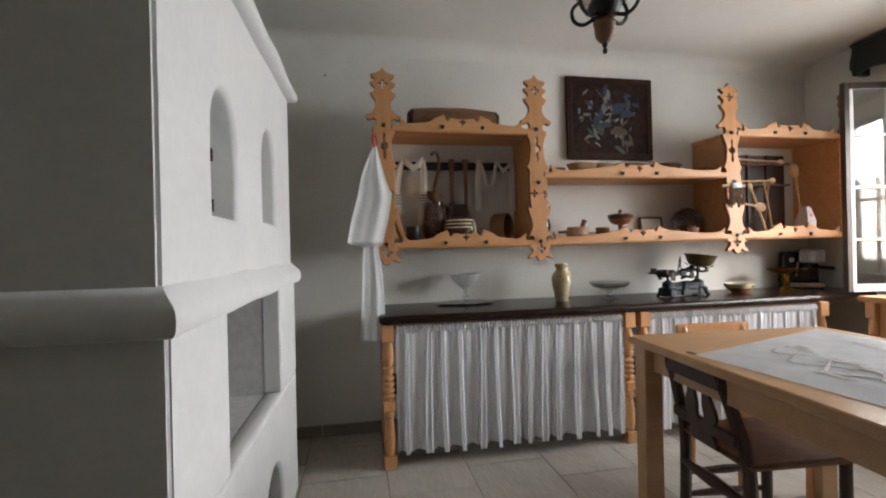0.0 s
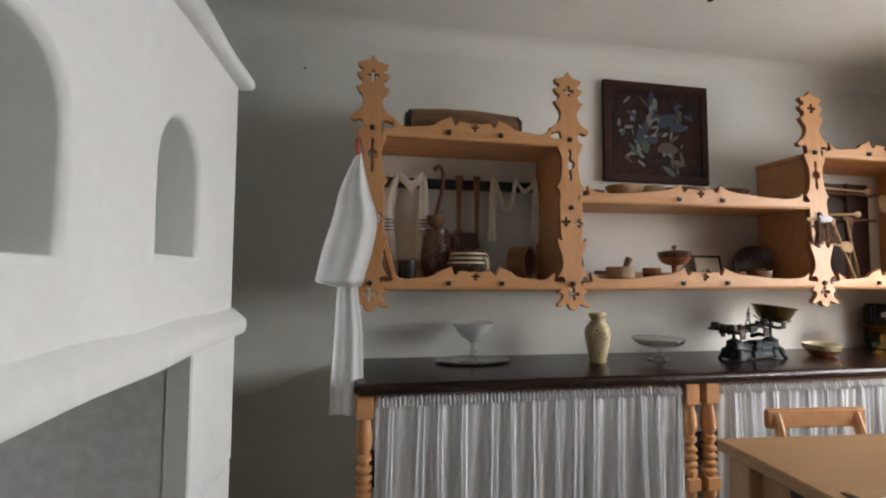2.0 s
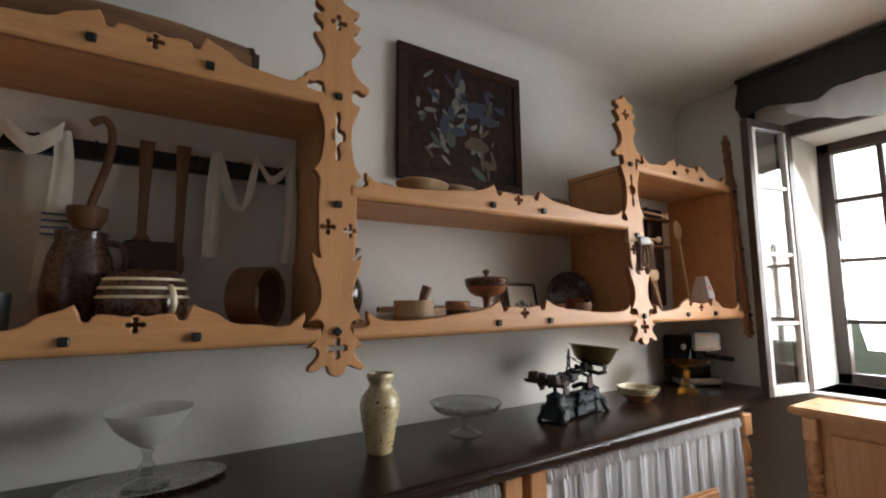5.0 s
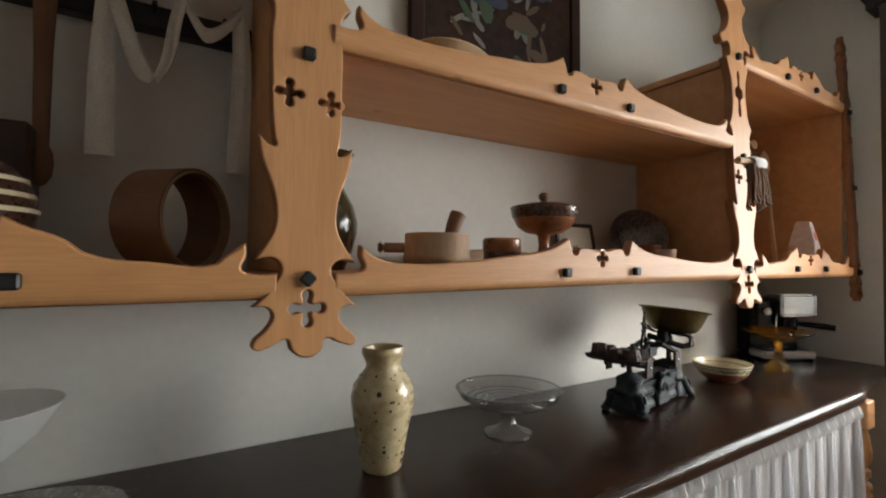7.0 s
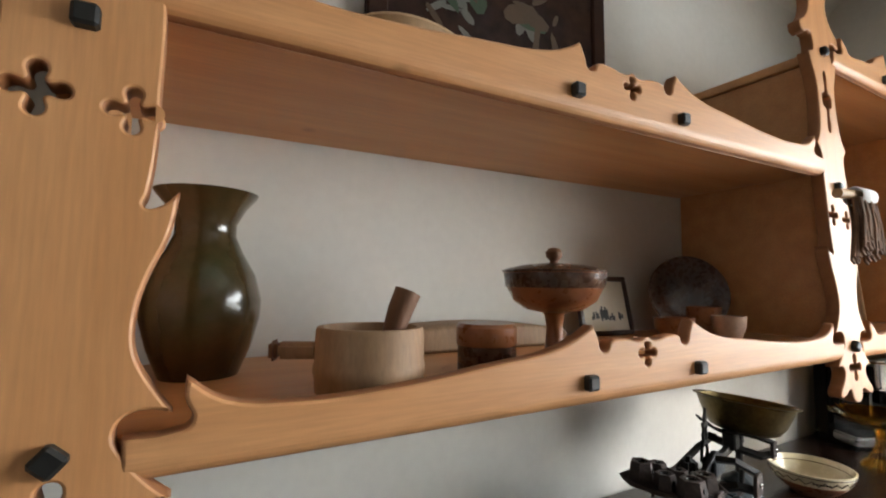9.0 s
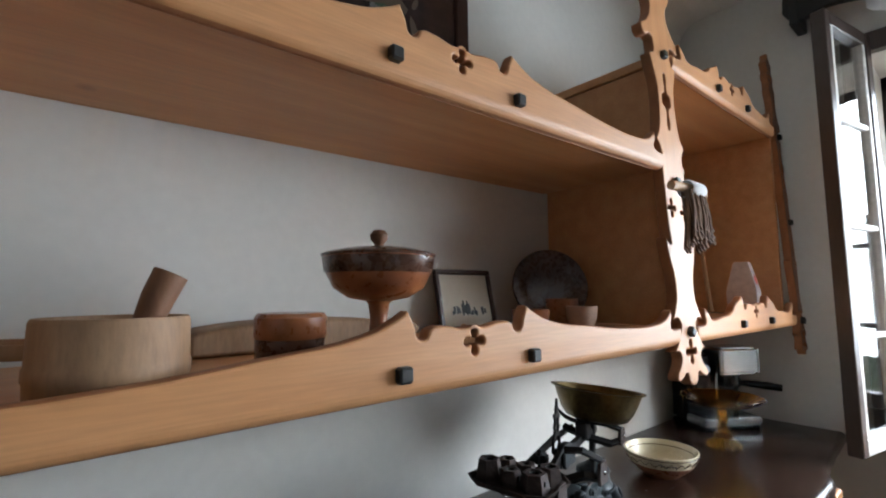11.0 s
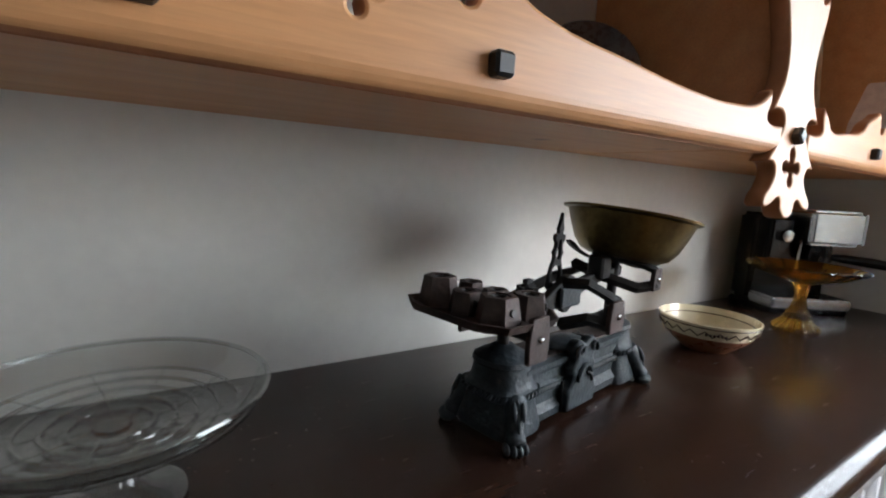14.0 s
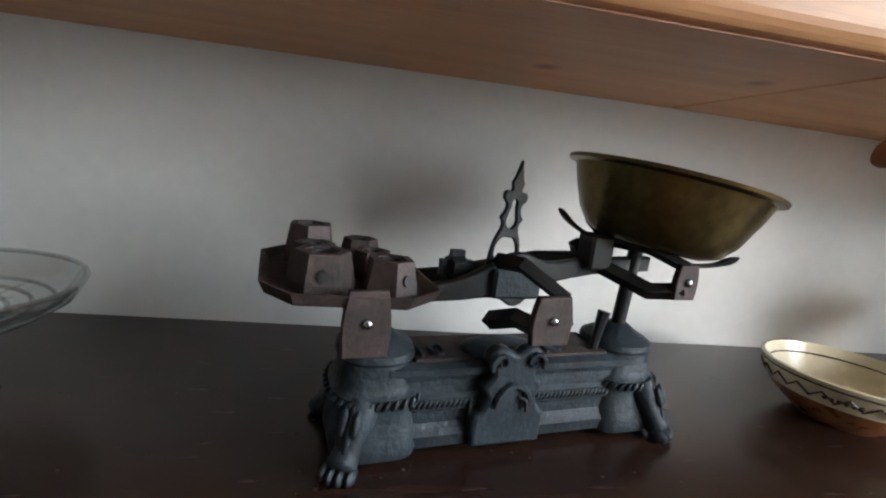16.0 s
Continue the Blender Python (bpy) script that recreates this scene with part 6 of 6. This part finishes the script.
def spoon_corner():
    B = 1.3165 + 0.014
    e = thing("spoon_rack", 2.98, 3.0, 1.36, 0, "dark wooden spoon rack fixed inside the corner shelf", "rack")
    part("rack_back", box(-0.34, 0.34, 0.0, 0.03, 0.0, 0.58, 0.004), DARKWOOD, e)
    for x in (-0.17, 0.0, 0.17):
        part("upright", box(x - 0.012, x + 0.012, -0.016, 0.001, 0.0, 0.58, 0.002), DARKWOOD, e)
    for z in (0.34, 0.50):
        part("bar", box(-0.34, 0.34, -0.05, -0.01, z, z + 0.014, 0.003), MIDWOOD, e)
    def spoon(x, y, z, length, r, rx, ry, m, lab):
        q = thing("wooden_spoon", x, y, z, 0, lab, "spoon", "spoons in the corner shelf")
        q.matrix_basis = pose(x, y, z, rx, ry, 0)
        part("handle", tube([(0, 0, 0), (0, 0, length * 0.5), (0, 0, length)], [0.009, 0.007, 0.007], 10), m, q, smooth=True)
        bm = bmesh.new()
        bmesh.ops.create_icosphere(bm, subdivisions=2, radius=1, matrix=Matrix.Translation((0, 0, length + r * 1.1)) @ Matrix.Diagonal((r, r * 0.3, r * 1.35, 1)))
        part("bowl", bm, m, q, smooth=True)
    spoon(3.335, 2.87, B + 0.01, 0.42, 0.042, -3, -5, PALEWOOD, "large pale wooden spoon leaning in the corner shelf")
    spoon(2.93, 2.79, B + 0.02, 0.32, 0.02, -8, -14, PALEWOOD, "pale wooden spoon leaning in the corner shelf")
    spoon(3.10, 2.90, B + 0.01, 0.36, 0.02, -5, -6, PALEWOOD, "thin pale wooden spoon leaning in the corner shelf")
    spoon(3.02, 2.90, B + 0.01, 0.34, 0.022, -5, 12, MIDWOOD, "brown wooden spoon leaning in the corner shelf")
    spoon(2.70, 2.80, 1.56, 0.16, 0.034, 0, 100, PALEWOOD, "pale wooden spoon stuck sideways through the rack")
    spoon(2.66, 2.88, 1.715, 0.40, 0.02, 0, 88, PALEWOOD, "long pale wooden spoon lying on the rack bar")
    spoon(2.72, 2.88, 1.885, 0.42, 0.02, 0, 92, PALEWOOD, "long pale wooden spoon lying on the rack bar")
    e = thing("salt_house", 3.165, 2.70, B, 8, "pale glass salt box with a sloped roof and red mark", "salt box")
    bm = bmesh.new()
    lv = [[bm.verts.new((x * w, y * w, z)) for x, y in ((-1, -1), (1, -1), (1, 1), (-1, 1))] for w, z in ((0.040, 0.0), (0.044, 0.07), (0.043, 0.09), (0.022, 0.185), (0.0, 0.19))][:4]
    for a, b in zip(lv, lv[1:]):
        for k in range(4):
            bm.faces.new((a[k], a[(k + 1) % 4], b[(k + 1) % 4], b[k]))
    bm.faces.new(lv[0][::-1]), bm.faces.new(lv[-1])
    bmesh.ops.bevel(bm, geom=bm.edges[:], offset=0.003, segments=2, affect="EDGES")
    part("jar", bm, mat("milky_glaze", (0.55, 0.47, 0.46), (0.46, 0.38, 0.38), rough=0.2, bump=0.02, coat=0.4), e)
    me = plate([clover(0, 0, 0.016)], 0.003, 0.0005)
    o = board("mark", me, RED, e, 0, -0.0385, 0.125, "small red flower mark")
    o.rotation_euler = (radians(-13), 0, 0)
    e = thing("stalk_brush", 2.455, 2.574, 1.645, 0, "bundle of dried stalks on a pale stick hung on the post", "brush")
    part("stick", tube([(-0.082, 0.0, 0.0), (0, -0.004, 0.004), (0.085, 0, -0.002)], 0.010, 10), PALEWOOD, e, smooth=True)
    part("binding", lathe([(0.018, -0.035), (0.021, -0.03), (0.021, 0.03), (0.018, 0.035)], 16, pose(0.015, -0.004, 0.0, 0, 90, 0)), LINEN, e, "white string binding", smooth=True)
    rnd = random.Random(9)
    bm = bmesh.new()
    for k in range(60):
        x, y = rnd.uniform(-0.03, 0.05), rnd.uniform(-0.02, 0.008)
        ln, sw = rnd.uniform(0.08, 0.135), rnd.uniform(-0.015, 0.03)
        tube([(x, y, -0.005), (x * 1.1 + sw * 0.3, y - 0.006, -ln * 0.5), (x * 1.2 + sw, y - 0.004, -ln), (x * 1.2 + sw + 0.008, y - 0.006, -ln - 0.008)], [0.0022, 0.0026, 0.0038, 0.003], 5, bm)
    tagged(part("stalk_tuft", bm, TWINE, e, "dried brown stalks"), kind="stuff")


spoon_corner()


def hanging_cloth():
    e = thing("hanging_linen_cloth", 0.10, 2.55, 0.775, 0, "white linen cloth hung by a red loop from the shelf post", "cloth")
    # outline rows: height, left and right edge, depth
    def sheet(rows, name, folds, seed):
        bm = bmesh.new()
        rnd = random.Random(seed)
        n, m = 40, 36
        ph = rnd.uniform(0, 6)
        sm = spline([Vector((a, b, c)) for a, b, c, d in rows], 8)
        dep = spline([Vector((d, 0, 0)) for a, b, c, d in rows], 8)
        g = []
        for i, p in enumerate(sm):
            z, xl, xr = p
            r = []
            for j in range(n + 1):
                u = j / n
                w = xr - xl
                x = xl + w * u
                amp = 0.0075 * min(1, w / 0.14)
                y = dep[i].x + amp * math.sin(folds * 2 * math.pi * u + ph + 0.8 * math.sin(3 * z)) + 0.4 * amp * math.sin(2.3 * folds * 2 * math.pi * u)
                r.append(bm.verts.new((x - 0.10, y - 2.55, z - 0.775)))
            g.append(r)
        for a, b in zip(g, g[1:]):
            for j in range(n):
                bm.faces.new((a[j], a[j + 1], b[j + 1], b[j]))
        part(name, bm, LINEN, e, smooth=True)
    sheet([(1.865, 0.132, 0.148, 2.575), (1.815, 0.108, 0.158, 2.565), (1.70, 0.062, 0.185, 2.55), (1.58, 0.036, 0.218, 2.54), (1.45, 0.002, 0.200, 2.50), (1.345, -0.018, 0.172, 2.48), (1.318, -0.02, 0.166, 2.48), (1.305, 0.02, 0.16, 2.50), (1.295, 0.06, 0.15, 2.52)], "upper_drape", 1.1, 1)
    sheet([(1.345, 0.075, 0.14, 2.55), (1.27, 0.06, 0.145, 2.545), (1.10, 0.052, 0.165, 2.545), (0.92, 0.042, 0.172, 2.545), (0.775, 0.038, 0.172, 2.545)], "lower_drape", 1.2, 2)
    part("loop", tube(spline([(0.038, 0.026, 1.075), (0.030, 0.03, 1.11), (0.03, 0.04, 1.15), (0.04, 0.05, 1.165)], 4), 0.009, 8, None, 0.4), RED, e, "red hanging loop", smooth=True)


hanging_cloth()

# a nail in the wall
e = thing("wall_nail", -0.15, WN - 0.006, 2.41, 0, "small dark nail in the plaster wall", "nail")
part("nail_head", lathe([(0, 0), (0.006, 0.001), (0.006, 0.003), (0.002, 0.008), (0, 0.012)], 12, Matrix.Rotation(radians(-90), 4, "X")), BLACKIRON, e)

# ---- outside ----
structure("ground", box(-60, 120, -60, 60, -0.5, -0.4, 0), GRASS, "green lawn outside the window", "ground")

glow = bpy.data.materials.new("bright_sky")
glow.use_nodes = True
gn, gl = glow.node_tree.nodes, glow.node_tree.links
gn.remove(gn["Principled BSDF"])
em = gn.new("ShaderNodeEmission")
em.inputs["Color"].default_value, em.inputs["Strength"].default_value = (0.92, 0.97, 1.0, 1), 4.0
gl.new(em.outputs[0], gn["Material Output"].inputs["Surface"])
structure("backdrop", box(52, 52.1, -18, 60, -0.4, 40, 0), glow, "plain bright overcast sky far outside the window", "backdrop")

# ---- floor tiles ----
bm = box(0, 0.436, 0, 0.436, -0.006, 0, 0.0015)
tile_me = bpy.data.meshes.new("tile")
bm.to_mesh(tile_me)
bm.free()
tile_me.materials.append(TILE)
floor_ob = bpy.data.objects["floor"]
for i in range(-8, 8):
    for j in range(-8, 7):
        x, y = 0.157 + 0.44 * i, 0.0 + 0.44 * j + 0.22 * (i % 2)
        if WW - 0.3 < x < WE and WS - 0.5 < y < WN - 0.05:
            t = new("tile", tile_me)
            t.parent, t.location = floor_ob, (x, y, F)
